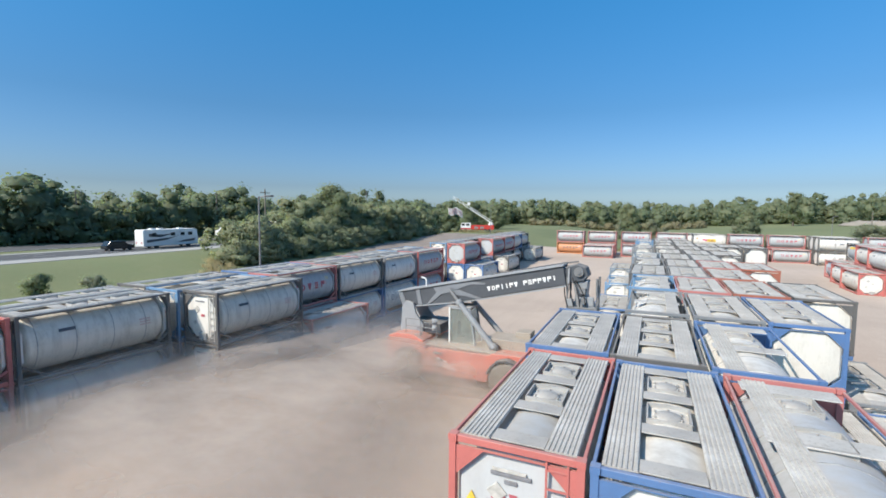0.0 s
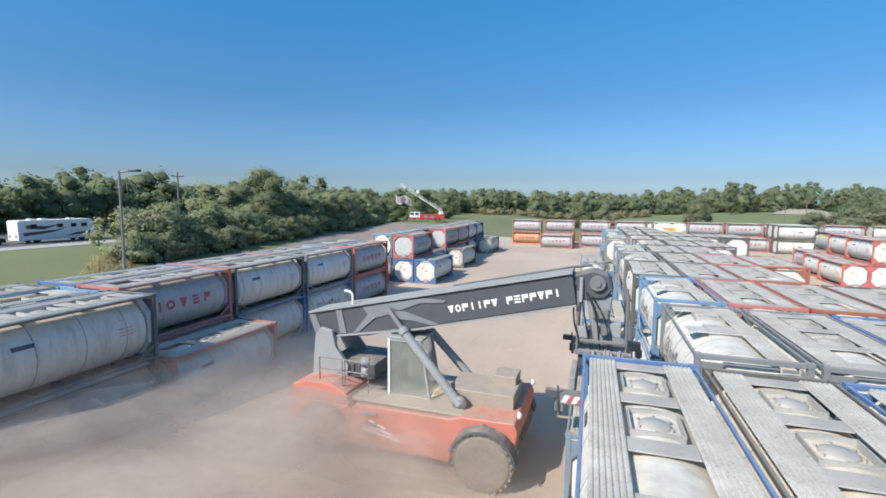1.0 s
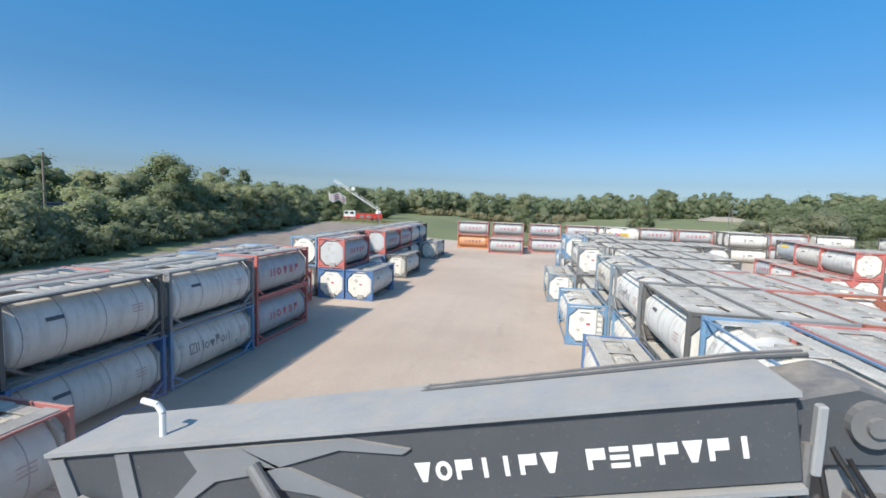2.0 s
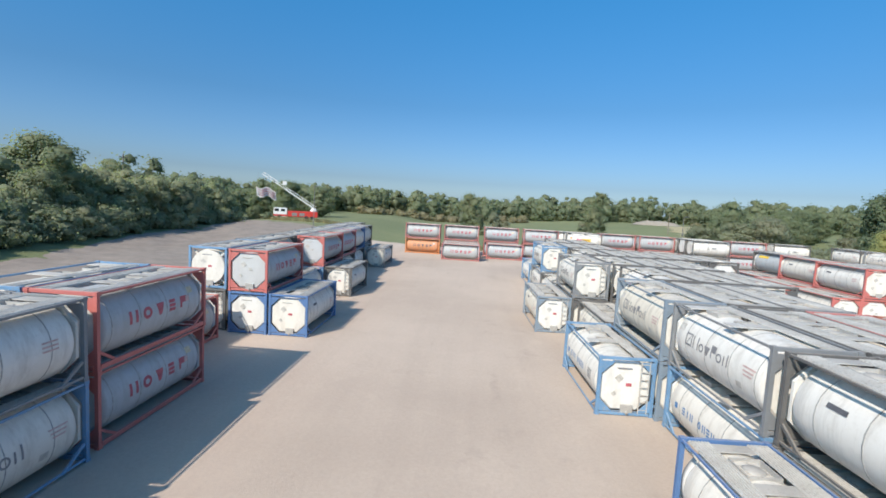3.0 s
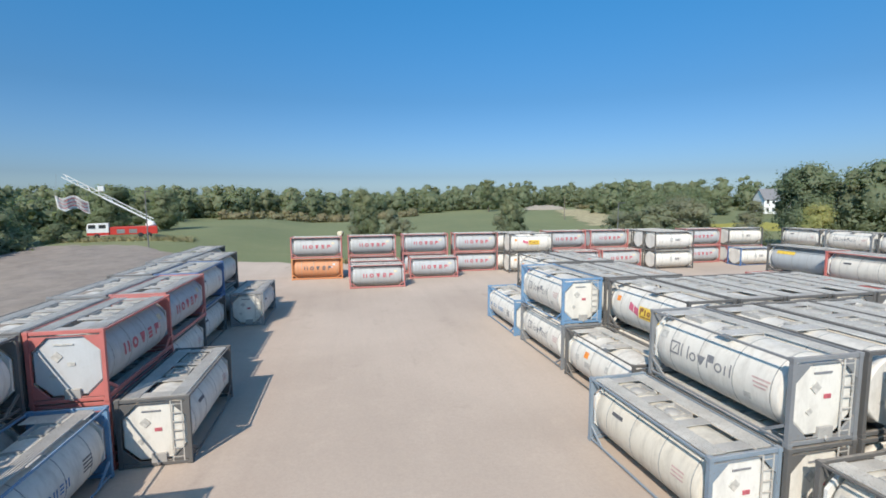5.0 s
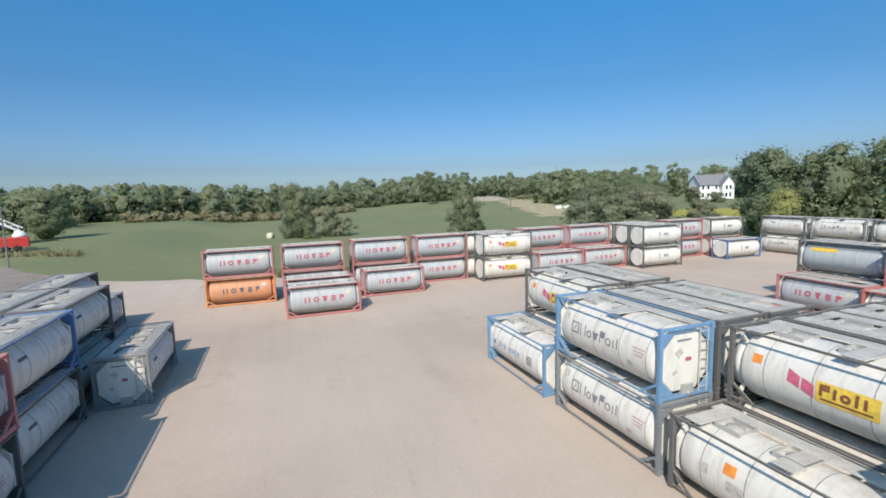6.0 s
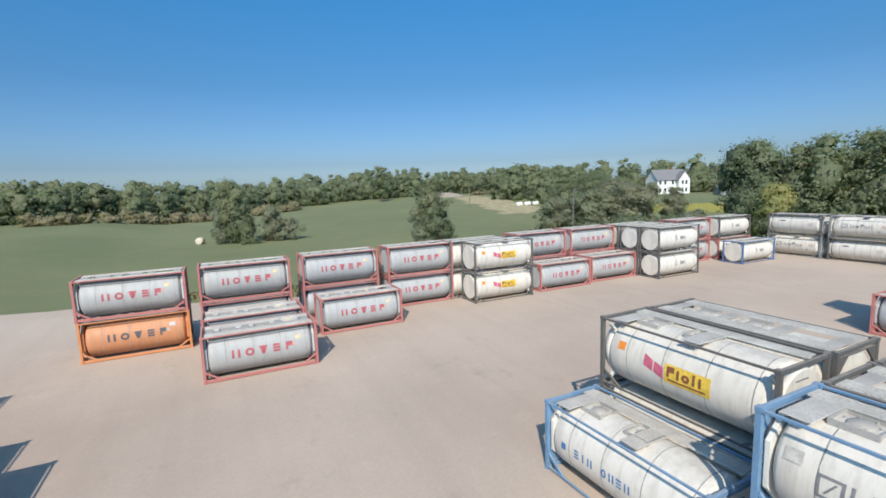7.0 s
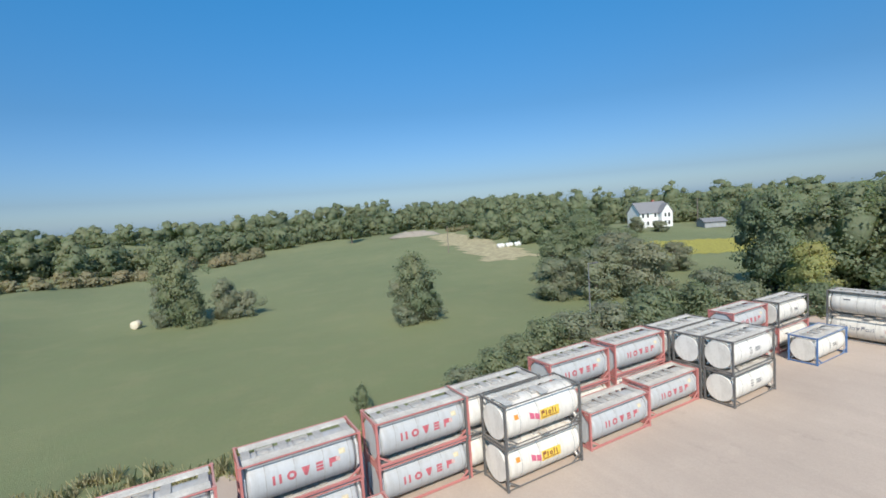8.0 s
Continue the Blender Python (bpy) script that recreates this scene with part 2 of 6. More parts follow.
def part(name, bm, mat, parent, label="", m=None):
    """One mesh object under a thing or a part; bm is a bmesh or mesh data that alike parts share."""
    me = link_mesh(name, bm, mat) if isinstance(bm, bmesh.types.BMesh) else bm
    ob = new(name, me)
    ob.parent = parent
    if m is not None:
        ob.matrix_basis = m
    if label:
        tagged(ob, label)
    return ob


def thing(name, label, category, group="", m=None):
    ob = new(name)
    ob.empty_display_size = 0.3
    tagged(ob, label, category, group)
    if m is not None:
        ob.matrix_basis = m
    return ob


def box(bm, cx, cy, cz, sx, sy, sz, m=None):
    """A box by its centre and full sizes."""
    mat = Matrix.Translation((cx, cy, cz)) @ Matrix.Diagonal((sx, sy, sz, 1))
    return bmesh.ops.create_cube(bm, size=1, matrix=(m @ mat) if m else mat)["verts"]


def beam(bm, a, b, w, h=None):
    """A bar of w by h from a to b."""
    a, b = Vector(a), Vector(b)
    d = b - a
    q = d.to_track_quat("X", "Z").to_matrix().to_4x4()
    return bmesh.ops.create_cube(bm, size=1, matrix=Matrix.Translation((a + b) / 2) @ q @ Matrix.Diagonal((d.length, w, h or w, 1)))["verts"]


def rod(bm, a, b, r, seg=10, r2=None):
    a, b = Vector(a), Vector(b)
    d = b - a
    q = d.to_track_quat("Z", "X").to_matrix().to_4x4()
    return bmesh.ops.create_cone(bm, cap_ends=True, segments=seg, radius1=r, radius2=r if r2 is None else r2, depth=d.length, matrix=Matrix.Translation((a + b) / 2) @ q)["verts"]


def bevelled(bm, w=0.015, seg=1):
    bmesh.ops.bevel(bm, geom=list(bm.edges), offset=w, segments=seg, affect="EDGES", profile=0.6)
    return bm


def prism(bm, pts, axis, lo, hi):
    """A prism: pts are 2D in the plane across the axis ('x': y,z; 'y': x,z; 'z': x,y)."""
    def place(p, t):
        return {"x": (t, p[0], p[1]), "y": (p[0], t, p[1]), "z": (p[0], p[1], t)}[axis]
    a = [bm.verts.new(place(p, lo)) for p in pts]
    b = [bm.verts.new(place(p, hi)) for p in pts]
    bm.faces.new(a), bm.faces.new(b[::-1])
    for i in range(len(pts)):
        j = (i + 1) % len(pts)
        bm.faces.new((a[j], a[i], b[i], b[j]))
    bmesh.ops.recalc_face_normals(bm, faces=list(bm.faces))
    return bm


def lathe(bm, profile, seg=40, axis="x", smooth=True):
    """Turns (t, r) pairs round an axis."""
    rings = []
    for t, r in profile:
        ring = []
        for i in range(seg):
            a = 2 * math.pi * i / seg
            c, s = r * math.cos(a), r * math.sin(a)
            ring.append(bm.verts.new({"x": (t, c, s), "y": (c, t, s), "z": (c, s, t)}[axis]))
        rings.append(ring)
    for p, q in zip(rings, rings[1:]):
        for i in range(seg):
            j = (i + 1) % seg
            bm.faces.new((p[i], p[j], q[j], q[i])).smooth = smooth
    for ring in (rings[0], rings[-1]):
        bm.faces.new(ring)
    bmesh.ops.recalc_face_normals(bm, faces=list(bm.faces))
    return bm


# ---------------------------------------------------------------- ground
def smooth(t):
    t = max(0.0, min(1.0, t))
    return t * t * (3 - 2 * t)


def land(x, y):
    """Height of the land: flat yard, a rise to the north-west, a gentle hill to the north, the road bank to the west."""
    h = 2.5 * smooth((y - 90) / 60) * smooth((-26 - x) / 22)
    h += 5.0 * smooth((y - 150) / 170) * smooth((x + 30) / 150)
    h += 6.0 * smooth((y - 300) / 500)
    h += 2.2 * math.exp(-((x - 156) ** 2 + (y - 213) ** 2) / 2000)
    h = max(h, 2.0 * smooth((-52 - x) / 18))
    if x < -34 and 60 < y < 150:
        # tipped spoil, lumpy
        rough = noise.noise((x * 0.16, y * 0.10, 5.0)) + 0.6 * noise.noise((x * 0.45, y * 0.30, 9.0))
        h += 0.28 * rough * smooth((-34 - x) / 6) * smooth((y - 60) / 15) * smooth((150 - y) / 8)
    return h


def spread(lo, hi, inner_lo, inner_hi, step, grow=1.35):
    """Grid lines: even steps inside, ever wider outside."""
    out = list(np.arange(inner_lo, inner_hi + step / 2, step))
    s, v = step, inner_lo
    left = []
    while v > lo:
        s *= grow
        v -= s
        left.append(max(v, lo))
    s, v = step, out[-1]
    right = []
    while v < hi:
        s *= grow
        v += s
        right.append(min(v, hi))
    return left[::-1] + out + right


def sheet(name, xs, ys, height, keep, mat, label, category):
    verts = [(x, y, height(x, y)) for y in ys for x in xs]
    n = len(xs)
    faces = [(j * n + i, j * n + i + 1, (j + 1) * n + i + 1, (j + 1) * n + i)
             for j in range(len(ys) - 1) for i in range(n - 1) if keep((xs[i] + xs[i + 1]) / 2, (ys[j] + ys[j + 1]) / 2)]
    me = bpy.data.meshes.new(name)
    me.from_pydata(verts, [], faces)
    me.materials.append(mat)
    me.polygons.foreach_set("use_smooth", [True] * len(me.polygons))
    ob = new(name, me)
    bm = bmesh.new()
    bm.from_mesh(me)
    bmesh.ops.delete(bm, geom=[v for v in bm.verts if not v.link_faces], context="VERTS")
    bm.to_mesh(me)
    bm.free()
    return tagged(ob, label, category, kind="structure")


def yard_north(x):
    """Where the gravel ends to the north."""
    wob = 1.0 * noise.noise((x * 0.12, 4.0, 0)) + 0.5 * noise.noise((x * 0.5, 1.0, 3))
    y = 121.0 + 5.5 * smooth((4 - x) / 24) + 3.5 * smooth((-20 - x) / 6) + 11.5 * smooth((-36 - x) / 18)
    return y + wob


def yard_west(y):
    """Where the gravel ends to the west."""
    wob = 1.2 * noise.noise((2.0, y * 0.12, 0)) + 0.5 * noise.noise((5.0, y * 0.5, 3))
    return -41 - 15 * smooth((y - 44) / 14) - 8.5 * smooth((y - 62) / 70) + wob


def ground_height(x, y):
    """The field; it dips a little below the gravel's bed."""
    inside = min(x - yard_west(y), yard_north(x) - y, 64 - x, y + 58) > 2.5
    return land(x, y) - (0.25 if inside else 0.0)


sheet("ground", spread(-2500, 2500, -140, 130, 3), spread(-1500, 3500, -60, 330, 3), ground_height, lambda x, y: True, GRASS,
      "mown green field grass with drier patches", "ground")


def yard_sheet():
    nu, nv = 130, 200
    verts = []
    for j in range(nv + 1):
        west = yard_west(-60 + 205 * j / nv)
        for i in range(nu + 1):
            x = west + (66 - west) * i / nu
            y = -60 + (yard_north(x) + 60) * j / nv
            verts.append((x, y, land(x, y) + 0.05))
    faces = [(j * (nu + 1) + i, j * (nu + 1) + i + 1, (j + 1) * (nu + 1) + i + 1, (j + 1) * (nu + 1) + i) for j in range(nv) for i in range(nu)]
    me = bpy.data.meshes.new("yard")
    me.from_pydata(verts, [], faces)
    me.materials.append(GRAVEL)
    me.polygons.foreach_set("use_smooth", [True] * len(me.polygons))
    return tagged(new("yard", me), "pale dusty compacted gravel yard with wheel tracks", "yard", kind="structure")


yard_sheet()

# ---------------------------------------------------------------- tank containers
LEN, WID, HGT = 6.058, 2.438, 2.591
HL, HW = LEN / 2, WID / 2
R = 1.175         # radius of the cladding
AXIS = 1.305      # height of the tank's axis
SHARED = {}


def shared(key, build, mat):
    """Mesh data built once for each shape and material."""
    k = (key, mat.name)
    if k not in SHARED:
        SHARED[k] = link_mesh(key, build(), mat)
    return SHARED[k]


def corner_post():
    bm = bmesh.new()
    box(bm, -0.075, -0.075, HGT / 2, 0.13, 0.13, HGT - 0.2)
    for z in (0.06, HGT - 0.06):
        box(bm, -0.085, -0.08, z, 0.178, 0.162, 0.118)
    # the oval holes of the corner castings
    for z in (0.06, HGT - 0.06):
        rod(bm, (0.002, -0.08, z), (0.006, -0.08, z), 0.035, 6)
        rod(bm, (-0.085, 0.001, z), (-0.085, 0.005, z), 0.035, 6)
    return bm


def long_rail():
    bm = bmesh.new()
    box(bm, 0, 0, 0, LEN - 0.34, 0.06, 0.075)
    return bevelled(bm, 0.01)


def long_sill():
    bm = bmesh.new()
    box(bm, 0, 0, 0, LEN - 0.34, 0.075, 0.17)
    return bevelled(bm, 0.01)


def end_rail():
    bm = bmesh.new()
    box(bm, 0, 0, 0, 0.10, WID - 0.32, 0.13)
    return bevelled(bm, 0.01)


def end_gussets():
    """Collar that turns an end frame into an octagon: square outside, eight-sided inside."""
    bm = bmesh.new()
    o, h, c = HW - 0.13, HW - 0.15, 0.52
    outer = [(-o, -o + c), (-o, -o), (-o + c, -o), (o - c, -o), (o, -o), (o, -o + c), (o, o - c), (o, o), (o - c, o), (-o + c, o), (-o, o), (-o, o - c)]
    inner = [(-h, -h + c), None, (-h + c, -h), (h - c, -h), None, (h, -h + c), (h, h - c), None, (h - c, h), (-h + c, h), None, (-h, h - c)]
    inner = [p or ((inner[i - 1][0] + inner[(i + 1) % 12][0]) / 2, (inner[i - 1][1] + inner[(i + 1) % 12][1]) / 2) for i, p in enumerate(inner)]
    layers = []
    for x in (-0.03, 0.03):
        layers.append([[bm.verts.new((x, y, z + HGT / 2)) for y, z in loop] for loop in (outer, inner)])
    for i in range(12):
        j = (i + 1) % 12
        for lo, hi in ((layers[0][0], layers[0][1]), (layers[1][1], layers[1][0]), (layers[0][1], layers[1][1]), (layers[1][0], layers[0][0])):
            bm.faces.new((lo[i], lo[j], hi[j], hi[i]))
    bmesh.ops.recalc_face_normals(bm, faces=list(bm.faces))
    return bm


def side_strut():
    bm = bmesh.new()
    beam(bm, (-HL + 0.16, 0, 0.62), (-HL + 0.95, 0, 0.10), 0.06, 0.09)
    return bm


def vessel():
    bm = bmesh.new()
    prof = sorted((-2.88 + 0.36 * (1 - math.cos(math.asin(min(1, r / R)))), r) for r in (0.03, 0.3, 0.55, 0.78, 0.93, 1.04, 1.11, 1.15, R - 0.004))
    prof += [(-2.2, R), (-0.7, R), (0.7, R), (2.2, R)] + [(-t, r) for t, r in prof[::-1]]
    lathe(bm, prof, 28)
    bmesh.ops.translate(bm, verts=list(bm.verts), vec=(0, 0, AXIS))
    return bm


def clad_band():
    bm = bmesh.new()
    lathe(bm, [(-0.016, R - 0.01), (-0.016, R + 0.006), (0.016, R + 0.006), (0.016, R - 0.01)], 28)
    bmesh.ops.translate(bm, verts=list(bm.verts), vec=(0, 0, AXIS))
    return bm


def octagon(h, c):
    return [(-h, -h + c), (-h + c, -h), (h - c, -h), (h, -h + c), (h, h - c), (h - c, h), (-h + c, h), (-h, h - c)]


def end_panel():
    """Octagonal insulated end, slightly dished."""
    bm = bmesh.new()
    rings = []
    for x, h in ((0, 1.06), (0.10, 1.06), (0.15, 1.0), (0.17, 0.7), (0.18, 0.12)):
        rings.append([bm.verts.new((x, y, z + AXIS)) for y, z in octagon(h, 0.52 * h / 1.06)])
    for p, q in zip(rings, rings[1:]):
        for i in range(8):
            bm.faces.new((p[i], p[(i + 1) % 8], q[(i + 1) % 8], q[i]))
    bm.faces.new(rings[0]), bm.faces.new(rings[-1])
    bmesh.ops.recalc_face_normals(bm, faces=list(bm.faces))
    return bm


def end_ring():
    """Steel skirt round a bare dished end."""
    bm = bmesh.new()
    lathe(bm, [(0, 1.02), (0, 1.06), (0.26, 1.06), (0.26, 1.02)], 36)
    for a in range(4):
        t = math.pi / 4 + a * math.pi / 2
        beam(bm, (0.06, 0.98 * math.cos(t), 0.98 * math.sin(t)), (0.02, 1.42 * math.cos(t), 1.42 * math.sin(t)), 0.1, 0.1)
    bmesh.ops.translate(bm, verts=list(bm.verts), vec=(0, 0, AXIS))
    return bm


def plank_walk(w, length):
    """Ribbed aluminium walkway: one folded sheet, its ribs along its length."""
    bm = bmesh.new()
    n = max(4, int(w / 0.08))
    pts = []
    for i in range(n):
        y, p = -w / 2 + i * w / n, w / n
        pts += [(y, 0.0), (y + p * 0.25, 0.0), (y + p * 0.3, 0.022), (y + p * 0.8, 0.022), (y + p * 0.85, 0.0)]
    pts += [(w / 2, 0.0), (w / 2, -0.02), (-w / 2, -0.02)]
    prism(bm, pts, "x", -length / 2, length / 2)
    return bm


def cross_plate(w, length):
    bm = bmesh.new()
    box(bm, 0, 0, 0, length, w, 0.03)
    return bevelled(bm, 0.006)


def spill_box():
    """Open tray with a round manway lid, its clamps and a small valve hood."""
    bm = bmesh.new()
    for sx in (-1, 1):
        box(bm, sx * 0.42, 0, 0, 0.03, 0.80, 0.16)
        box(bm, 0, sx * 0.40, 0, 0.84, 0.03, 0.16)
    box(bm, 0, 0, -0.07, 0.82, 0.78, 0.02)
    return bm


def manway_lid():
    bm = bmesh.new()
    lathe(bm, [(-0.04, 0.27), (0.03, 0.27), (0.06, 0.22), (0.085, 0.08), (0.09, 0.01)], 12, "z")
    for i in range(6):
        a = i * math.pi / 3
        rod(bm, (0.29 * math.cos(a), 0.29 * math.sin(a), -0.03), (0.29 * math.cos(a), 0.29 * math.sin(a), 0.06), 0.03, 4)
    return bm


def ladder():
    bm = bmesh.new()
    for y in (0, 0.36):
        box(bm, 0, y, HGT / 2, 0.035, 0.035, HGT - 0.3)
    for i in range(7):
        box(bm, 0, 0.18, 0.32 + i * 0.33, 0.03, 0.36, 0.03)
    return bm


def outlet_box():
    bm = bmesh.new()
    box(bm, 0, 0, 0.33, 0.16, 0.5, 0.34)
    rod(bm, (0.0, 0, 0.2), (0.14, 0, 0.16), 0.07, 12)
    return bevelled(bm, 0.01)


def sheet_metal(bm):
    """Gives a sheet 4 mm of thickness, all faces outward."""
    bmesh.ops.solidify(bm, geom=list(bm.faces), thickness=0.004)
    bmesh.ops.recalc_face_normals(bm, faces=list(bm.faces))
    if bm.calc_volume(signed=True) < 0:
        bmesh.ops.reverse_faces(bm, faces=list(bm.faces))
    return bm


def patch(w, h, x, up, side):
    """A thin sheet that follows the tank's round side; up: height of its middle over the tank's axis, in metres along the skin."""
    bm = bmesh.new()
    a0 = up / R
    rows = []
    n = max(1, int(h / 0.12))
    for i in range(n + 1):
        a = a0 - h / 2 / R + h / R * i / n
        rows.append([bm.verts.new((x + sx * w / 2, side * r * math.cos(a), AXIS + r * math.sin(a)))
                     for sx, r in ((-side, R + 0.012), (side, R + 0.012), (side, R + 0.006), (-side, R + 0.006))])
    for p, q in zip(rows, rows[1:]):
        for k in range(4):
            j = (k + 1) % 4
            bm.faces.new((p[j], p[k], q[k], q[j]))
    bm.faces.new(rows[0])
    bm.faces.new(rows[-1][::-1])
    bmesh.ops.recalc_face_normals(bm, faces=list(bm.faces))
    return bm


def glyph_outline(kind, w, h, t):
    """Four-cornered strokes of a plain shape that stands in for a brand's letter: bars, rings, wedges and blocks of its weight."""
    def bar(x0, y0, x1, y1):
        return [(x0, y0), (x1, y0), (x1, y1), (x0, y1)]
    a, b = w / 2, h / 2
    if kind == "bar":
        return [bar(-t / 2, -b, t / 2, b)]
    if kind == "bars":
        return [bar(-a, -b, t - a, b), bar(a - t, -b, a, b)]
    if kind == "three":
        return [bar(-a, y - t / 2, a, y + t / 2) for y in (-b + t / 2, 0, b - t / 2)]
    if kind == "wedge":
        return [[(-t * 0.55, -b), (t * 0.55, -b), (a, b), (-a, b)]]
    if kind == "block":
        return [bar(-a, -b, t - a, b), bar(t - a, -t * 0.2, a, b)]
    if kind == "framed":
        return [bar(-a, -b, t - a, b), bar(a - t, -b, a, b), bar(t - a, -b, a - t, t - b), bar(t - a, b - t, a - t, b), [(-a * 0.5, -b * 0.55), (-a * 0.3, -b * 0.55), (a * 0.5, b * 0.55), (a * 0.3, b * 0.55)]]
    if kind == "stepped":
        return [[(-a, -b * 0.2), (-t * 0.15, -b * 0.55), (-t * 0.15, b * 0.55), (-a, b)], [(t * 0.15, -b * 0.55), (a, -b), (a, b * 0.2), (t * 0.15, b * 0.55)]]
    n = 14
    ring = [(math.cos(2 * math.pi * i / n), math.sin(2 * math.pi * i / n)) for i in range(n)]
    return [[(a * p[0], b * p[1]), (a * q[0], b * q[1]), ((a - t) * q[0], (b - t) * q[1]), ((a - t) * p[0], (b - t) * p[1])] for p, q in zip(ring, ring[1:] + ring[:1])]


def glyph_cells(kind, w, s, stroke, place):
    """The strokes as thin sheets; place turns flat coordinates into points of the surface."""
    bm = bmesh.new()
    for q in glyph_outline(kind, w * s, s, stroke * s):
        tall = max(p[1] for p in q) - min(p[1] for p in q)
        n = max(1, int(tall / 0.14))
        rows = []
        for i in range(n + 1):
            k = i / n
            rows.append([bm.verts.new(place(q[u][0] + (q[v][0] - q[u][0]) * k, q[u][1] + (q[v][1] - q[u][1]) * k)) for u, v in ((0, 3), (1, 2))])
        for p, r in zip(rows, rows[1:]):
            bm.faces.new((p[0], p[1], r[1], r[0]))
    bmesh.ops.remove_doubles(bm, verts=list(bm.verts), dist=1e-5)
    return sheet_metal(bm)


def glyph_block(w, x, up, side, s, stroke=0.2, kind="block"):
    return glyph_cells(kind, w, s, stroke, lambda u, v: (x - side * u, side * (R + 0.009) * math.cos((up + v) / R), AXIS + (R + 0.009) * math.sin((up + v) / R)))


def sign_parts(sign, root, sides):
    """Markings on the sides of a tank."""
    for side in sides:
        made = []

        def put(name, bm, mat, label=""):
            made.append(part(name, shared(f"{name}_{sign}_{side}_{len(made)}", lambda: bm, mat), mat, root, label))
        if sign in ("blocks_red", "blocks_dark"):
            mat = MARK_RED if sign == "blocks_red" else MARK_DARK
            for i, k in enumerate((0.95, 1.05, 0.95, 0.80, 0.90)):
                put("letter_block", glyph_block(k, -side * (-1.34 + 0.70 * i), 0.10, side, 0.45, 0.27, ("bars", "ring", "wedge", "three", "block")[i]), mat)
            put("placard", patch(0.34, 0.26, -side * 1.98, 0.50, side), MARK_PALE if sign == "blocks_red" else END_GREY)
            put("placard", patch(0.22, 0.22, -side * 1.72, 0.18, side), MARK_FADED)
        elif sign == "thin_dark":
            put("emblem", glyph_block(1.0, -side * -1.62, 0.16, side, 0.46, 0.12, "framed"), MARK_GREY)
            for kind, x, w, h in (("bars", -1.12, 0.36, 0.46), ("ring", -0.72, 0.30, 0.31), ("wedge", -0.34, 0.38, 0.31), ("block", 0.06, 0.28, 0.46), ("ring", 0.42, 0.32, 0.31), ("bar", 0.70, 0.12, 0.31), ("bar", 0.90, 0.12, 0.42)):
                put("letter_block", glyph_block(w / h, -side * x, 0.16 - (0.46 - h) / 2, side, h, 0.055 / h, kind), MARK_GREY)
            for i in range(3):
                put("caption_bar", patch(0.62 - 0.1 * (i % 3), 0.05, -side * 2.0, 0.30 - 0.12 * i, side), MARK_FADED)
            for x, up, w in ((-2.3, 0.5, 0.34), (1.55, -0.35, 0.26)):
                put("stuck_patch", patch(w, w * 0.8, -side * x, up, side), STAIN)
        elif sign == "yellow_panel":
            put("panel", patch(1.52, 0.6, -side * 0.42, 0.06, side), MARK_YELLOW, "yellow panel with dark bars")
            put("emblem", glyph_block(1.15, -side * -0.76, 0.12, side, 0.64, 0.27, "stepped"), MARK_PINK)
            for kind, x, w, h in (("block", -0.12, 0.26, 0.34), ("bar", 0.14, 0.12, 0.30), ("ring", 0.40, 0.27, 0.25), ("bar", 0.66, 0.12, 0.34), ("bar", 0.86, 0.12, 0.30)):
                put("letter_block", glyph_block(w / h, -side * x, 0.13 - (0.34 - h) / 2, side * 1.006, h, 0.085 / h, kind), MARK_BROWN)
            put("caption_bar", patch(1.25, 0.055, -side * 0.42, -0.13, side * 1.004), MARK_BROWN)
            put("placard", patch(0.3, 0.28, -side * -2.1, 0.42, side), MARK_ORANGE)
        elif sign == "blue_word":
            for i, kind in enumerate(("three", "bar", "bars", "", "ring", "bars", "three", "bars")):
                if kind:
                    put("letter_block", glyph_block(0.7, -side * (-1.5 + 0.29 * i), 0.0, side, 0.27, 0.2, kind), MARK_BLUE)
            put("emblem", patch(0.2, 0.22, -side * -2.1, 0.0, side), MARK_BLUE)
            for i in range(4):
                put("caption_bar", patch(0.5, 0.05, -side * 1.6, 0.20 - 0.12 * i, side), MARK_DARK)
        elif sign == "grey_word":
            put("emblem", glyph_block(0.9, -side * -0.5, 0.12, side, 0.44, 0.12, "three"), MARK_DARK)
            for i in range(3):
                put("caption_bar", patch(0.7, 0.06, -side * 0.45, 0.22 - 0.11 * i, side), MARK_DARK)
        elif sign == "small_dark":
            put("caption_bar", patch(0.6, 0.13, -side * -1.3, 0.45, side), MARK_DARK)
            for i in range(3):
                put("caption_bar", patch(0.5, 0.05, -side * 1.8, 0.25 - 0.12 * i, side), MARK_FADED)
        elif sign == "orange_square":
            put("placard", patch(0.36, 0.32, -side * -0.95, 0.42, side), MARK_ORANGE)
            for x, up, w in ((-1.75, 0.1, 0.3), (-0.75, -0.05, 0.5), (0.9, 0.3, 0.26)):
                put("stuck_patch", patch(w, 0.3, -side * x, up, side), STAIN)
        elif sign == "orange_strip":
            put("panel", patch(1.8, 0.34, -side * -1.2, 0.66, side), MARK_YELLOW)


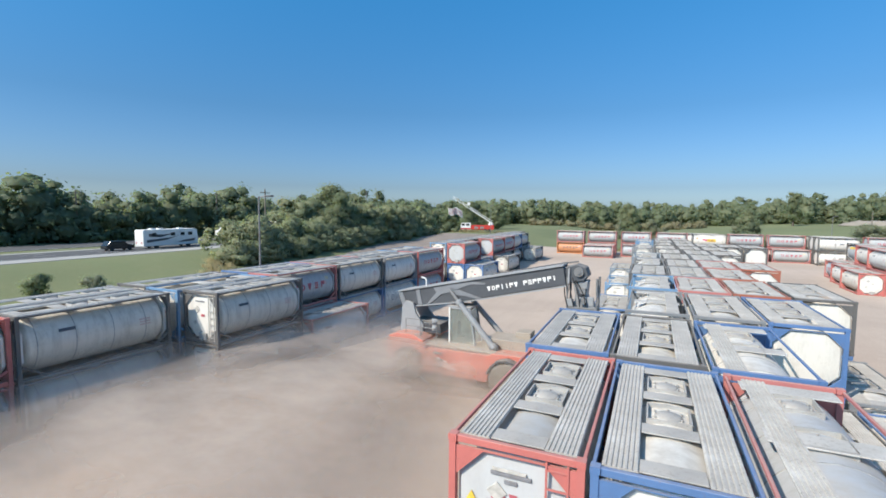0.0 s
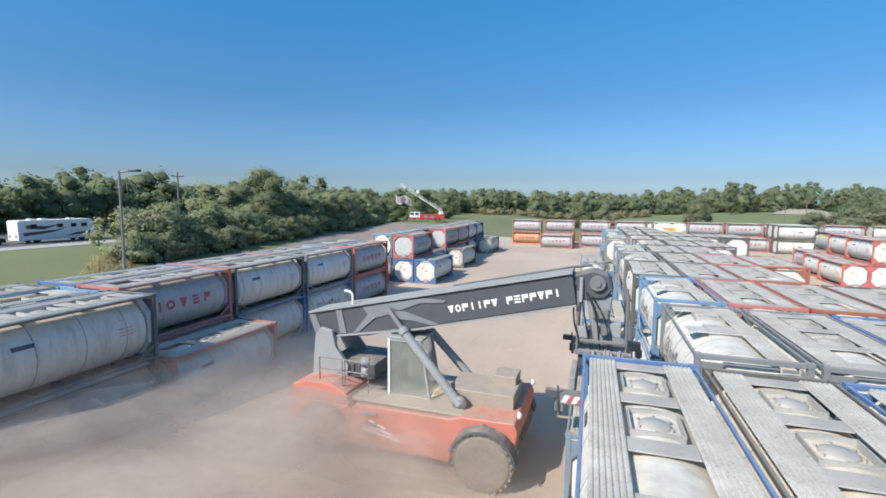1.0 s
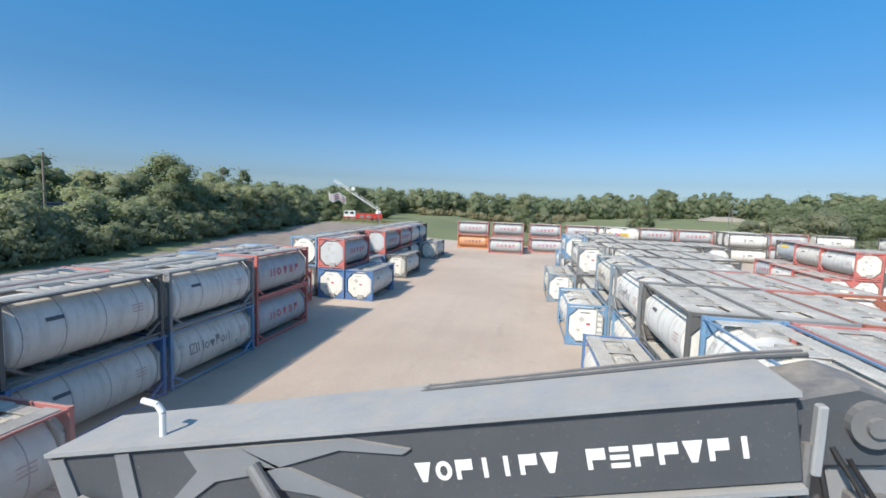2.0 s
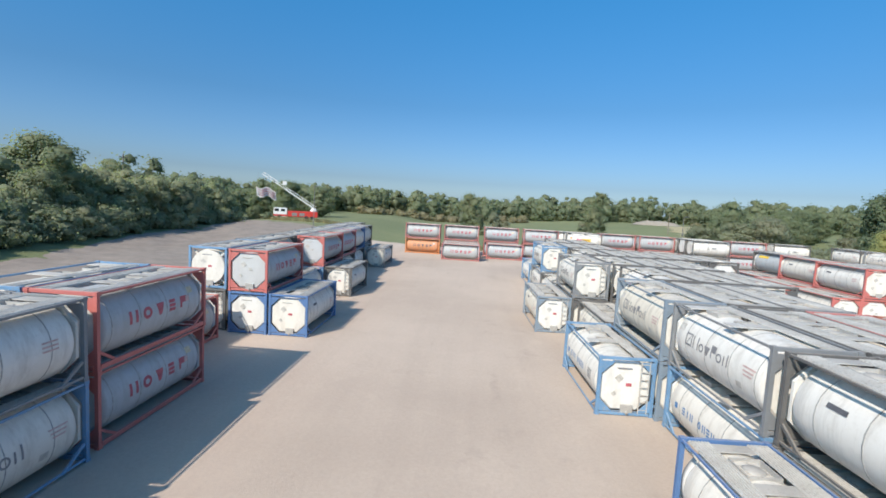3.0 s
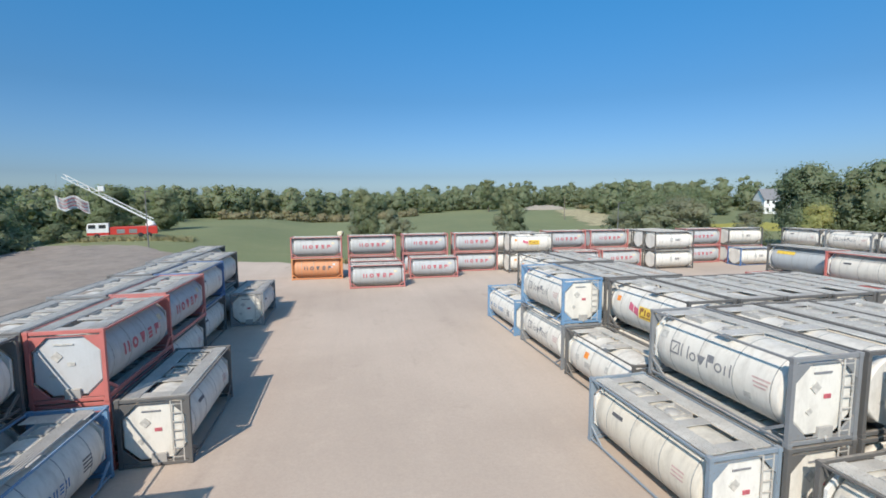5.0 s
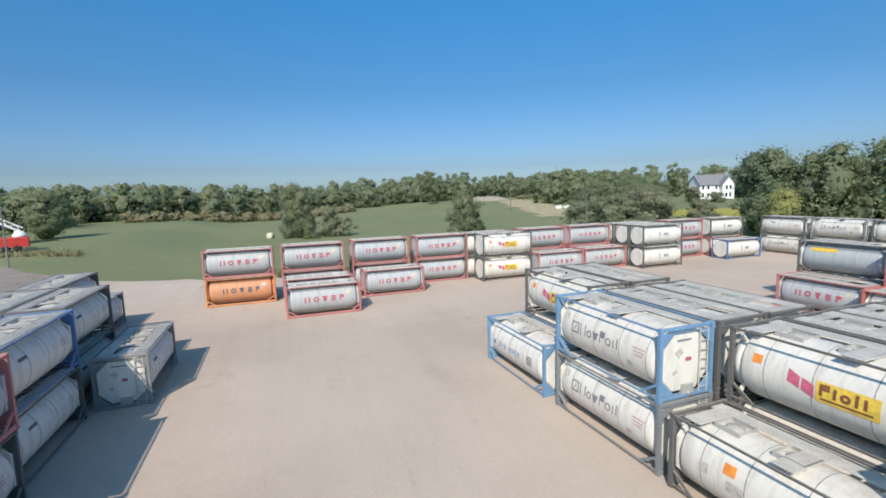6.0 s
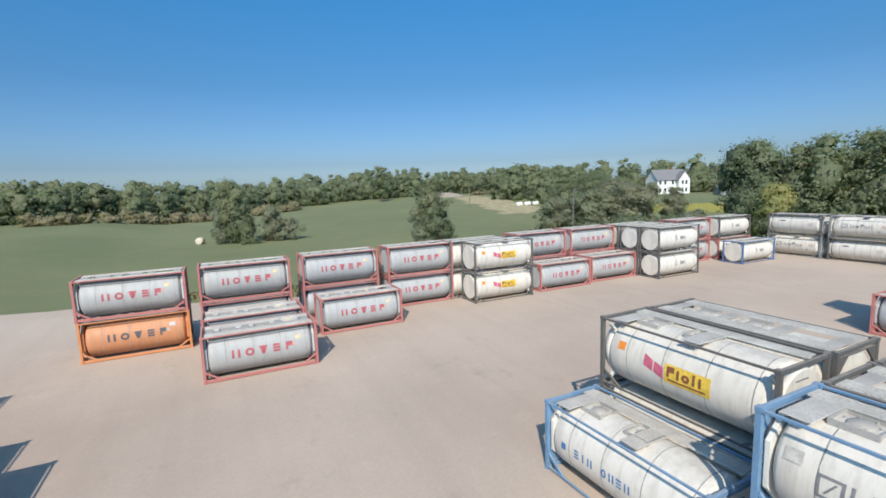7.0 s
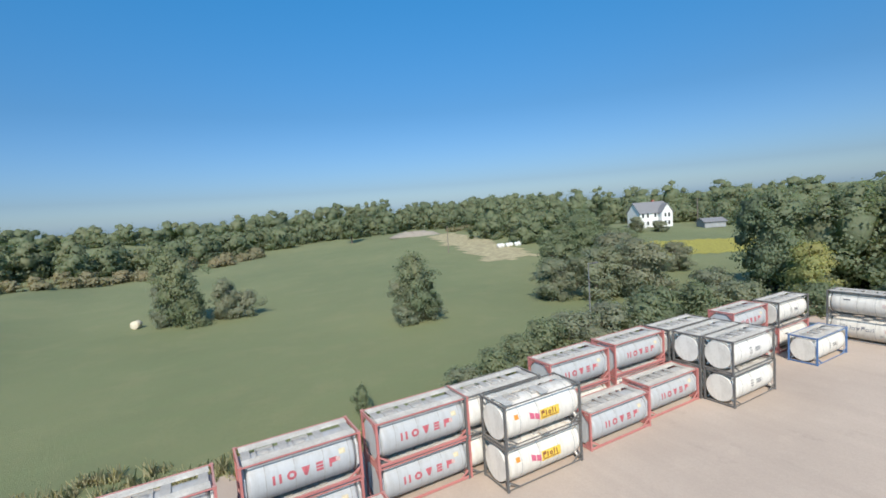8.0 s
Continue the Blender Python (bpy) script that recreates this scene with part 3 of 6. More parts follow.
def tank_container(frame_mat, tank_mat, end="panel", top="twin", sign="", end_mat=None, label="", detail=2, sides=(-1,)):
    """A 20-foot tank container with its frame, tank, walkways and fittings; base at the origin, long side along x."""
    root = thing("tank_container", label, "tank container", "stacked tank containers")
    post, lr, er, gs, st = (shared(k, f, frame_mat) for k, f in (("corner_post", corner_post), ("side_rail", long_rail), ("end_rail", end_rail), ("gusset", end_gussets), ("strut", side_strut)))
    for sx in (-1, 1):
        for sy in (-1, 1):
            part("corner_post", post, frame_mat, root, m=Matrix.Translation((sx * HL, sy * HW, 0)) @ Matrix.Diagonal((sx, sy, 1, 1)))
        for z in (0.11, HGT - 0.075):
            part("end_rail", er, frame_mat, root, m=Matrix.Translation((sx * (HL - 0.07), 0, z)))
    sill = shared("bottom_rail", long_sill, frame_mat) if frame_mat in (RED, PINK, ORANGE, BRICK) else lr
    for sy in (-1, 1):
        part("side_rail", sill, frame_mat, root, m=Matrix.Translation((0, sy * (HW - 0.045), 0.14)))
        part("side_rail", lr, frame_mat, root, m=Matrix.Translation((0, sy * (HW - 0.045), HGT - 0.07)))
    part("tank", shared("tank", vessel, tank_mat), tank_mat, root)
    if end == "panel":
        em = end_mat or END_WHITE
        pm = shared("end_panel", end_panel, em)
        for sx in (-1, 1):
            part("end_panel", pm, em, root, m=Matrix.Translation((sx * 2.76, 0, 0)) @ Matrix.Diagonal((sx, 1, 1, 1)))
            part("gusset", gs, frame_mat, root, m=Matrix.Translation((sx * (HL - 0.06), 0, 0)))
    else:
        rm = shared("end_ring", end_ring, tank_mat)
        for sx in (-1, 1):
            part("end_ring", rm, tank_mat, root, m=Matrix.Translation((sx * 2.70, 0, 0)) @ Matrix.Diagonal((sx, 1, 1, 1)))
    if detail == 0:
        return root
    zt = HGT - 0.045
    if top == "twin":
        wk = shared("walkway", lambda: plank_walk(0.56, LEN - 0.45), ALUMINIUM)
        for sy in (-1, 1):
            part("walkway", wk, ALUMINIUM, root, m=Matrix.Translation((0, sy * 0.78, zt)))
        cp = shared("cross_plate", lambda: cross_plate(0.98, 0.42), LID)
        for x in (-2.55, -0.75, 1.05, 2.55):
            part("cross_plate", cp, LID, root, m=Matrix.Translation((x, 0, zt - 0.02)))
    elif top in ("centre", "centre_near"):
        near = 1 if top == "centre" else -1
        wk = shared("walkway_centre", lambda: plank_walk(0.50, LEN - 0.45), ALUMINIUM)
        part("walkway", wk, ALUMINIUM, root, m=Matrix.Translation((0, near * 0.62, zt)))
        cp = shared("cross_plate_wide", lambda: cross_plate(1.9, 0.6), ALUMINIUM)
        for x in (-2.4, 0.35):
            part("cross_plate", cp, ALUMINIUM, root, m=Matrix.Translation((x, 0, zt - 0.02)))
    sb, ml = shared("spill_box", spill_box, LID), shared("manway_lid", manway_lid, LID)
    for x in (-1.65, 0.15):
        b = part("spill_box", sb, LID, root, "dusty grey spill box", m=Matrix.Translation((x, 0, HGT - 0.13)))
        part("manway_lid", ml, LID, b, m=Matrix.Translation((0, 0, -0.02)))
    if detail == 1:
        return root
    bd = shared("band", clad_band, SEAM)
    for x in (-1.85, -0.45, 1.0, 2.35):
        part("band", bd, SEAM, root, m=Matrix.Translation((x, 0, 0)))
    for sx in (-1, 1):
        for sy in sides:
            part("strut", st, frame_mat, root, m=Matrix.Translation((0, sy * (HW - 0.06), 0)) @ Matrix.Diagonal((sx, 1, 1, 1)))
    ld = shared("ladder", ladder, ALUMINIUM)
    if frame_mat not in (RED, NAVY, PINK) and end == "panel":
        part("ladder", ld, ALUMINIUM, root, "light metal ladder", m=Matrix.Translation((HL - 0.03, 0.58, 0)))
    part("outlet_box", shared("outlet_box", outlet_box, LID), LID, root, m=Matrix.Translation((HL - 0.10, 0.1, 0)))
    # document box and notices on the end panel
    ink = STAIN if frame_mat in (NAVY, RED) else MARK_GREY
    for kind, mat, w, h, y, z, rz in (("heading", ink, 0.62, 0.055, 0.08, 2.08, 0), ("diamond", STAIN, 0.27, 0.27, 0.30, 1.66, 45),
                                      ("diamond", STAIN, 0.17, 0.17, 0.48, 0.98, 45), ("plate", MARK_RED if frame_mat is not RED else STAIN, 0.24, 0.13, -0.12, 1.38, 0)):
        nb = shared(f"notice_{kind}_{w}", lambda: cross_plate(w, h), mat)
        part("notice", nb, mat, root, m=Matrix.Translation((2.95, -y, z)) @ pose(0, 0, 0, rz, 0, 0) @ pose(0, 0, 0, 0, 90, 0))
    if sign == "blocks_red" and frame_mat is RED and sides == (-1,):
        part("ladder", shared("ladder", ladder, frame_mat), frame_mat, root, "red metal ladder", m=Matrix.Translation((HL - 0.03, 0.58, 0)))
        for i, kind in enumerate(("bars", "ring", "wedge", "three", "block")):
            a = radians(128 - 19 * i)
            gm = shared(f"end_letter_{i}", lambda: glyph_cells(kind, 0.8, 0.2, 0.2, lambda u, v: (0, u, v)), MARK_RED)
            part("letter_block", gm, MARK_RED, root, m=Matrix.Translation((2.953, 0.62 * math.cos(a), 0.95 + 0.62 * math.sin(a))) @ Matrix.Rotation(a - math.pi / 2, 4, "X"))
        for z, w in ((2.13, 0.74), (2.0, 0.24)):
            cb = shared(f"end_caption_{w}", lambda: cross_plate(w, 0.07), MARK_GREY)
            part("caption_bar", cb, MARK_GREY, root, m=Matrix.Translation((2.95, -0.05, z - 0.12)) @ pose(0, 0, 0, 0, 90, 0))
        tri = bmesh.new()
        prism(tri, [(-0.15, -0.12), (0.15, -0.12), (0.0, 0.15)], "x", -0.004, 0.004)
        part("warning_triangle", tri, MARK_YELLOW, root, "yellow warning triangle", m=Matrix.Translation((2.955, -0.78, 1.42)))
    if sign:
        sign_parts(sign, root, sides)
    return root


STYLES = {
    "hoyer_red": dict(frame_mat=RED, tank_mat=GREY_TANK, end_mat=END_GREY, sign="blocks_red", label="grey tank container in a red frame with red block signs"),
    "hoyer_pink": dict(frame_mat=PINK, tank_mat=GREY_TANK, end_mat=END_GREY, sign="blocks_red", label="grey tank container in a faded red frame, red block signs"),
    "white_pink": dict(frame_mat=PINK, tank_mat=WHITE_TANK, sign="small_dark", label="white tank container in a faded red frame"),
    "white_red": dict(frame_mat=RED, tank_mat=WHITE_TANK, sign="small_dark", label="white tank container in a bright red frame"),
    "cream_red": dict(frame_mat=RED, tank_mat=CREAM_TANK, sign="small_dark", label="cream tank container in a bright red frame"),
    "orange": dict(frame_mat=ORANGE, tank_mat=ORANGE_TANK, end_mat=ORANGE, sign="blocks_dark", label="all orange tank container with dark block signs"),
    "np_dark": dict(frame_mat=GREY, tank_mat=WHITE_TANK, sign="thin_dark", top="centre", label="white tank container in a grey frame with thin dark signs"),
    "np_cream": dict(frame_mat=DARK, tank_mat=CREAM_TANK, sign="thin_dark", label="cream tank container in a dark frame with thin dark signs"),
    "np_blue": dict(frame_mat=BLUE, tank_mat=WHITE_TANK, sign="thin_dark", top="centre", label="white tank container in a blue frame with thin dark signs"),
    "cream_blue": dict(frame_mat=PALE_BLUE, tank_mat=CREAM_TANK, sign="small_dark", label="dirty cream tank container in a chalky blue frame"),
    "white_blue": dict(frame_mat=BLUE, tank_mat=WHITE_TANK, sign="blue_word", top="centre", label="white tank container in a blue frame with blue signs"),
    "white_navy": dict(frame_mat=NAVY, tank_mat=WHITE_TANK, sign="small_dark", label="white tank container in a navy blue frame"),
    "white_navy_bare": dict(frame_mat=NAVY, tank_mat=WHITE_TANK, end="ring", sign="grey_word", label="white tank container with bare round ends, navy frame"),
    "yellow_dark": dict(frame_mat=DARK, tank_mat=WHITE_TANK, end="ring", sign="yellow_panel", top="centre", label="white tank container, dark frame, yellow panel with red emblem"),
    "white_dark_bare": dict(frame_mat=DARK, tank_mat=WHITE_TANK, end="ring", sign="grey_word", label="white tank container with bare round ends, dark frame"),
    "white_dark": dict(frame_mat=DARK, tank_mat=WHITE_TANK, sign="small_dark", label="white tank container in a dark grey frame"),
    "cream_dark": dict(frame_mat=DARK, tank_mat=CREAM_TANK, sign="small_dark", label="grimy cream tank container in a dark grey frame"),
    "white_placard": dict(frame_mat=DARK, tank_mat=WHITE_TANK, sign="orange_square", top="centre", label="white tank container, dark frame, square orange placard"),
    "white_grey": dict(frame_mat=GREY, tank_mat=WHITE_TANK, sign="small_dark", label="white tank container in a weathered grey frame"),
    "slate_dark": dict(frame_mat=DARK, tank_mat=SLATE_TANK, sign="orange_strip", label="slate grey tank container with an orange strip"),
    "white_brick": dict(frame_mat=BRICK, tank_mat=WHITE_TANK, sign="small_dark", label="white tank container in a rusty red frame"),
    "white_blue_bare": dict(frame_mat=BLUE, tank_mat=WHITE_TANK, end="ring", sign="small_dark", label="white tank container with bare round ends, braced blue frame"),
    "np_pale": dict(frame_mat=PALE_BLUE, tank_mat=CREAM_TANK, sign="thin_dark", top="centre", label="grimy cream tank container in a chalky blue frame, thin dark signs"),
    "pink_open": dict(frame_mat=PINK, tank_mat=GREY_TANK, end_mat=END_GREY, sign="blocks_red", top="centre_near", label="grey tank container in a faded red frame, half-open top"),
    "navy_open": dict(frame_mat=NAVY, tank_mat=WHITE_TANK, sign="small_dark", top="centre_near", label="white tank container in a blue frame, half-open top"),
    "grey_navy": dict(frame_mat=NAVY, tank_mat=GREY_TANK, sign="small_dark", label="grey tank container in a navy blue frame"),
}
FIRST = {}
jitter = random.Random(7)


def put(style, x, y, level=0, along="y", flip=False, turn=0.0, detail=2, sides=(-1,)):
    """Sets a container with its lower left corner of the plan at x, y."""
    cx, cy = (x + HW, y + HL) if along == "y" else (x + HL, y + HW)
    rz = (-90 if along == "y" else 0) + (180 if flip else 0) + turn + jitter.uniform(-0.35, 0.35)
    m = pose(cx + jitter.uniform(-0.03, 0.03), cy + jitter.uniform(-0.03, 0.03), 0.03 + land(cx, cy) + level * (HGT + 0.012), 0, 0, rz)
    key = (style, detail, sides if detail == 2 else ())
    if key not in FIRST:
        FIRST[key] = tank_container(detail=detail, sides=sides, **STYLES[style])
        FIRST[key].matrix_basis = m
        return FIRST[key]
    return copy_thing(FIRST[key], m)


# ---------------------------------------------------------------- the stacks
# right block: rows run away from the start; every row lists its left edge, first y, and its stacks (lower, upper)
COL = 2.52
RIGHT = [
    (-2.10, 11.05, [("white_navy", "hoyer_red"), ("white_blue", "white_navy"), ("white_pink", "pink_open"), ("white_grey", None), ("white_dark", None)]),
    (-2.42, 17.45, [("white_navy", "white_navy"), ("white_dark", "cream_dark"), ("white_navy", "navy_open"), ("cream_dark", None), ("white_navy", None)]),
    (-0.02, 24.40, [("np_blue", "np_dark"), ("white_grey", "white_grey"), ("white_navy", "white_navy"), ("white_grey", None)]),
    (-0.36, 31.20, [("np_blue", "np_blue"), ("white_pink", "white_pink"), ("white_pink", "white_brick"), ("white_navy", "white_dark")]),
    (-0.76, 37.60, [("cream_dark", "white_dark"), ("white_grey", "white_grey"), ("white_brick", "white_brick")]),
    (-0.92, 44.00, [("white_blue", "np_dark"), ("white_dark", "white_dark"), ("white_dark", "white_pink"), ("white_brick", "white_brick")]),
    (-1.25, 50.40, [("cream_blue", "np_pale"), ("white_dark", "white_dark"), ("white_dark", "white_grey"), ("white_pink", None)]),
    (-1.62, 57.00, [("np_cream", None), ("white_dark", "yellow_dark"), ("white_grey", "white_dark"), ("white_dark", "white_dark")]),
    (-2.05, 63.60, [("white_dark", "np_dark"), ("yellow_dark", "yellow_dark"), ("white_dark", "white_dark"), ("white_dark", "white_dark")]),
    (-2.33, 70.40, [("white_placard", None), ("white_dark", "yellow_dark"), ("white_grey", "white_dark"), ("white_dark", "white_dark"), ("white_grey", "white_dark"), ("white_dark", "white_dark")]),
    (-2.38, 76.95, [("np_dark", "np_blue"), ("white_dark", "white_dark"), ("white_dark", "white_dark")]),
    (-2.66, 83.75, [("white_blue", None), ("white_dark", "yellow_dark"), ("white_dark", "white_dark")]),
]
for x0, y0, stacks in RIGHT:
    for i, (low, up) in enumerate(stacks):
        inner = i > 0 and up is not None and y0 > 12
        put(low, x0 + i * COL, y0, 0, turn=1.2, detail=0 if inner else 2)
        if up:
            put(up, x0 + i * COL, y0, 1, turn=1.2, detail=2 if i == 1 and not stacks[0][1] else 1 if i > 1 and y0 > 40 or (i > 0 and 60 > y0 > 24) else 2)
# single tanks that stand out into the aisle on the right
put("cream_blue", -2.95, 24.55, 0, turn=1)
put("white_navy_bare", -3.18, 37.7, 0, turn=1.5)
put("white_blue", -3.72, 50.6, 0, turn=2)
put("cream_blue", -4.55, 63.65, 0, turn=2)

# left block, two columns along the aisle
LEFT = [
    (-22.75, 5.9, [("white_pink", "cream_red"), ("white_dark", "white_dark")]),
    (-22.70, 12.1, [("np_dark", "cream_dark"), ("white_dark", "white_grey")]),
    (-23.05, 18.7, [("cream_blue", "white_blue"), ("white_dark", "white_dark")]),
    (-22.95, 25.3, [("white_pink", "hoyer_pink"), ("white_navy", "grey_navy")]),
    (-22.95, 31.6, [("white_navy", "white_dark"), ("white_dark", "white_pink")]),
    (-23.05, 38.0, [("np_blue", "white_grey"), ("white_dark", "white_grey")]),
    (-23.30, 44.6, [("hoyer_red", "hoyer_red"), ("white_dark", "white_blue")]),
]
for x0, y0, stacks in LEFT:
    for i, (low, up) in enumerate(stacks):
        put(low, x0 - i * COL, y0, 0, turn=0.6, detail=0 if i else 2, sides=(1,))
        put(up, x0 - i * COL, y0, 1, turn=0.6, detail=1 if i else 2, sides=(1,))
for level in (0, 1):
    put("cream_dark", -20.55, 19.0, level, turn=1, sides=(1,))
put("white_pink", -20.25, 25.4, 0, sides=(1,))
put("hoyer_red", -26.25, 51.0, 0, sides=(1,))
# beyond the gap on the left
put("white_dark", -26.62, 58.5, 0, sides=(1,)), put("white_blue_bare", -26.62, 58.5, 1, sides=(1,))
put("white_navy", -23.92, 58.2, 0, sides=(1,)), put("hoyer_red", -23.92, 58.2, 1, sides=(1,))
put("white_navy", -21.36, 58.2, 0, sides=(1,))
put("white_dark", -26.95, 64.7, 0, detail=0), put("white_dark", -26.95, 64.7, 1, sides=(1,))
put("white_blue", -24.45, 64.7, 0, sides=(1,))
for i, (style, x) in enumerate((("hoyer_red", -24.55), ("hoyer_pink", -24.95), ("white_navy", -25.40), ("white_dark", -25.90))):
    y = 71.05 + 6.5 * i
    put("white_dark" if i else "hoyer_red", x, y, 0, sides=(1,)), put(style, x, y, 1, sides=(1,))
    put("white_dark", x - 2.5, y, 0, detail=0), put("white_grey" if i % 2 else "white_dark", x - 2.5, y, 1, sides=(1,))
put("white_dark", -28.40, 96.9, 0, detail=0), put("white_dark", -28.40, 96.9, 1, sides=(1,))
put("white_grey", -28.85, 103.3, 0, sides=(1,))
put("white_dark", -22.04, 71.0, 0, sides=(1,))
put("white_grey", -22.85, 90.6, 0, sides=(1,))

# far row, long sides to the yard
FAR = [
    ("orange", "hoyer_pink", -20.80, 111.6), ("hoyer_pink", "hoyer_pink", -14.10, 112.6), ("hoyer_pink", "hoyer_pink", -7.08, 113.6),
    ("hoyer_pink", "hoyer_pink", -0.10, 113.8), ("yellow_dark", "yellow_dark", 6.65, 111.2), ("white_dark_bare", "white_dark_bare", 5.6, 113.8),
    ("hoyer_pink", None, 13.85, 111.6), ("hoyer_pink", None, 20.55, 112.2), ("white_pink", "hoyer_pink", 13.4, 114.8), ("white_pink", "hoyer_pink", 20.2, 114.9),
    ("white_dark_bare", "white_dark_bare", 26.9, 109.6), ("white_dark_bare", "white_dark_bare", 26.75, 112.1), ("white_dark_bare", "white_dark_bare", 26.6, 114.7),
    ("hoyer_pink", "hoyer_pink", 35.3, 114.2), ("white_pink", "white_dark_bare", 42.2, 113.6), ("white_navy_bare", None, 40.9, 109.9),
    ("hoyer_pink", None, -13.95, 104.3), ("hoyer_pink", None, -14.0, 108.1), ("hoyer_pink", None, -6.65, 109.5),
]
for low, up, x, y in FAR:
    put(low, x, y, 0, "x")
    if up:
        put(up, x, y, 1, "x")

# rows on the far right
for i in range(4):
    for level in (0, 1):
        put("np_dark" if (i + level) % 2 == 0 else "white_dark", 51.2, 107.2 - 6.7 * i, level, detail=2 if i < 2 else 1)
put("hoyer_pink", 23.5, 85.2, 0), put("white_red", 22.6, 78.9, 0), put("white_red", 22.0, 72.6, 0)
put("cream_red", 25.95, 85.3, 0), put("slate_dark", 25.95, 85.3, 1)
for level in (0, 1):
    put("white_red", 25.1, 79.0, level), put("white_red", 24.5, 72.7, level), put("white_dark", 27.1, 73.0, level)


# ---------------------------------------------------------------- trees and bushes
BARK = plain("bark", (0.13, 0.105, 0.08), 0.9)
LEAVES = {
    # distant haze is put into these greens: paler and bluer than the leaves
    "mid": leaf_material("mid_green_leaves", (0.176, 0.215, 0.132), (0.264, 0.303, 0.193)),
    "dark": leaf_material("dark_green_leaves", (0.160, 0.204, 0.130), (0.242, 0.288, 0.182)),
    "grey": leaf_material("grey_green_leaves", (0.220, 0.242, 0.182), (0.308, 0.330, 0.242)),
    # lighter copy of the mid green, brightens the hedge's shaded side
    "hedge": leaf_material("hedge_leaves", (0.226, 0.259, 0.171), (0.330, 0.363, 0.242)),
    "yellow": leaf_material("yellow_green_leaves", (0.286, 0.308, 0.121), (0.429, 0.429, 0.198)),
    "weed": leaf_material("dry_weeds", (0.330, 0.319, 0.198), (0.506, 0.462, 0.297)),
    "scrub": leaf_material("tan_scrub", (0.253, 0.237, 0.160), (0.363, 0.330, 0.226)),
}


def leaf_cloud(rng, centres, radii, count, size):
    """Points, quads and soft normals of many small leaves in loose clumps round a lumpy core of foliage."""
    centres, radii = np.asarray(centres, float), np.asarray(radii, float)
    lo, hi = (centres - radii).min(0), (centres + radii).max(0)
    middle, half = (lo + hi) / 2, (hi - lo) / 2
    w = radii[:, 0] ** 1.7
    which = rng.choice(len(centres), count, p=w / w.sum())
    d = rng.normal(size=(count, 3))
    d /= np.linalg.norm(d, axis=1)[:, None]
    depth = 0.55 + 0.75 * rng.random(count) ** 1.25
    p = centres[which] + d * radii[which] * depth[:, None]
    out = (p - middle + np.array((0, 0, 0.45)) * half) / half
    out /= np.linalg.norm(out, axis=1)[:, None] + 1e-6
    n = 0.6 * d + 0.6 * out + np.array((0, 0, 0.2)) + 0.42 * rng.normal(size=(count, 3))
    n /= np.linalg.norm(n, axis=1)[:, None]
    a = np.cross(n, rng.normal(size=(count, 3)))
    a /= np.linalg.norm(a, axis=1)[:, None]
    b = np.cross(n, a)
    s = size * (0.45 + 0.85 * rng.random(count))[:, None]
    quad = np.stack([p - a * s - b * s * 0.35, p + a * s * 0.2 - b * s * 0.8, p + a * s, p + b * s * 0.75], 1).reshape(-1, 3)
    faces = np.arange(len(quad)).reshape(-1, 4)
    # a leaf spray is lit as the rounded bough that it grows on
    soft = 0.45 * d + 0.5 * out + 0.5 * n
    soft /= np.linalg.norm(soft, axis=1)[:, None] + 1e-6
    soft = np.repeat(soft, 4, 0)
    # hearts of the large clumps: rough ellipsoids of 6 by 4 points
    large = radii[:, 0] > 0.42 * radii[:, 0].max()
    lat, lon = np.meshgrid(np.array((-1.35, -0.5, 0.5, 1.35)), np.arange(6) * math.pi / 3, indexing="ij")
    unit = np.stack([np.cos(lat) * np.cos(lon), np.cos(lat) * np.sin(lon), np.sin(lat)], -1).reshape(-1, 3)
    j, i = np.meshgrid(np.arange(3), np.arange(6), indexing="ij")
    cell = np.stack([j * 6 + i, j * 6 + (i + 1) % 6, (j + 1) * 6 + (i + 1) % 6, (j + 1) * 6 + i], -1).reshape(-1, 4)
    m = int(large.sum())
    lump = 0.66 + 0.12 * rng.normal(size=(m, 24, 1)).clip(-1.5, 1.5)
    heart = (centres[large][:, None, :] + unit[None] * radii[large][:, None, :] * lump).reshape(-1, 3)
    lit = 0.5 * np.tile(unit, (m, 1)) + (heart - middle) / half
    lit /= np.linalg.norm(lit, axis=1)[:, None] + 1e-6
    faces = np.concatenate([faces, (len(quad) + 24 * np.arange(m)[:, None, None] + cell[None]).reshape(-1, 4)])
    return np.concatenate([quad, heart]), faces, np.concatenate([soft, lit])


def leaves_mesh(name, cloud, mat):
    pts, faces, normals = cloud
    n = len(faces)
    me = bpy.data.meshes.new(name)
    me.vertices.add(len(pts))
    me.vertices.foreach_set("co", pts.astype(np.float32).ravel())
    me.loops.add(n * 4)
    me.loops.foreach_set("vertex_index", faces.astype(np.int32).ravel())
    me.polygons.add(n)
    me.polygons.foreach_set("loop_start", np.arange(n, dtype=np.int32) * 4)
    me.polygons.foreach_set("use_smooth", np.ones(n, dtype=bool))
    me.update()
    me.validate()
    me.normals_split_custom_set_from_vertices(normals.astype(np.float32))
    me.materials.append(mat)
    return me


def joined(clouds):
    pts, faces, normals, k = [], [], [], 0
    for p, f, n in clouds:
        pts.append(p)
        faces.append(f + k)
        normals.append(n)
        k += len(p)
    return np.concatenate(pts), np.concatenate(faces), np.concatenate(normals)


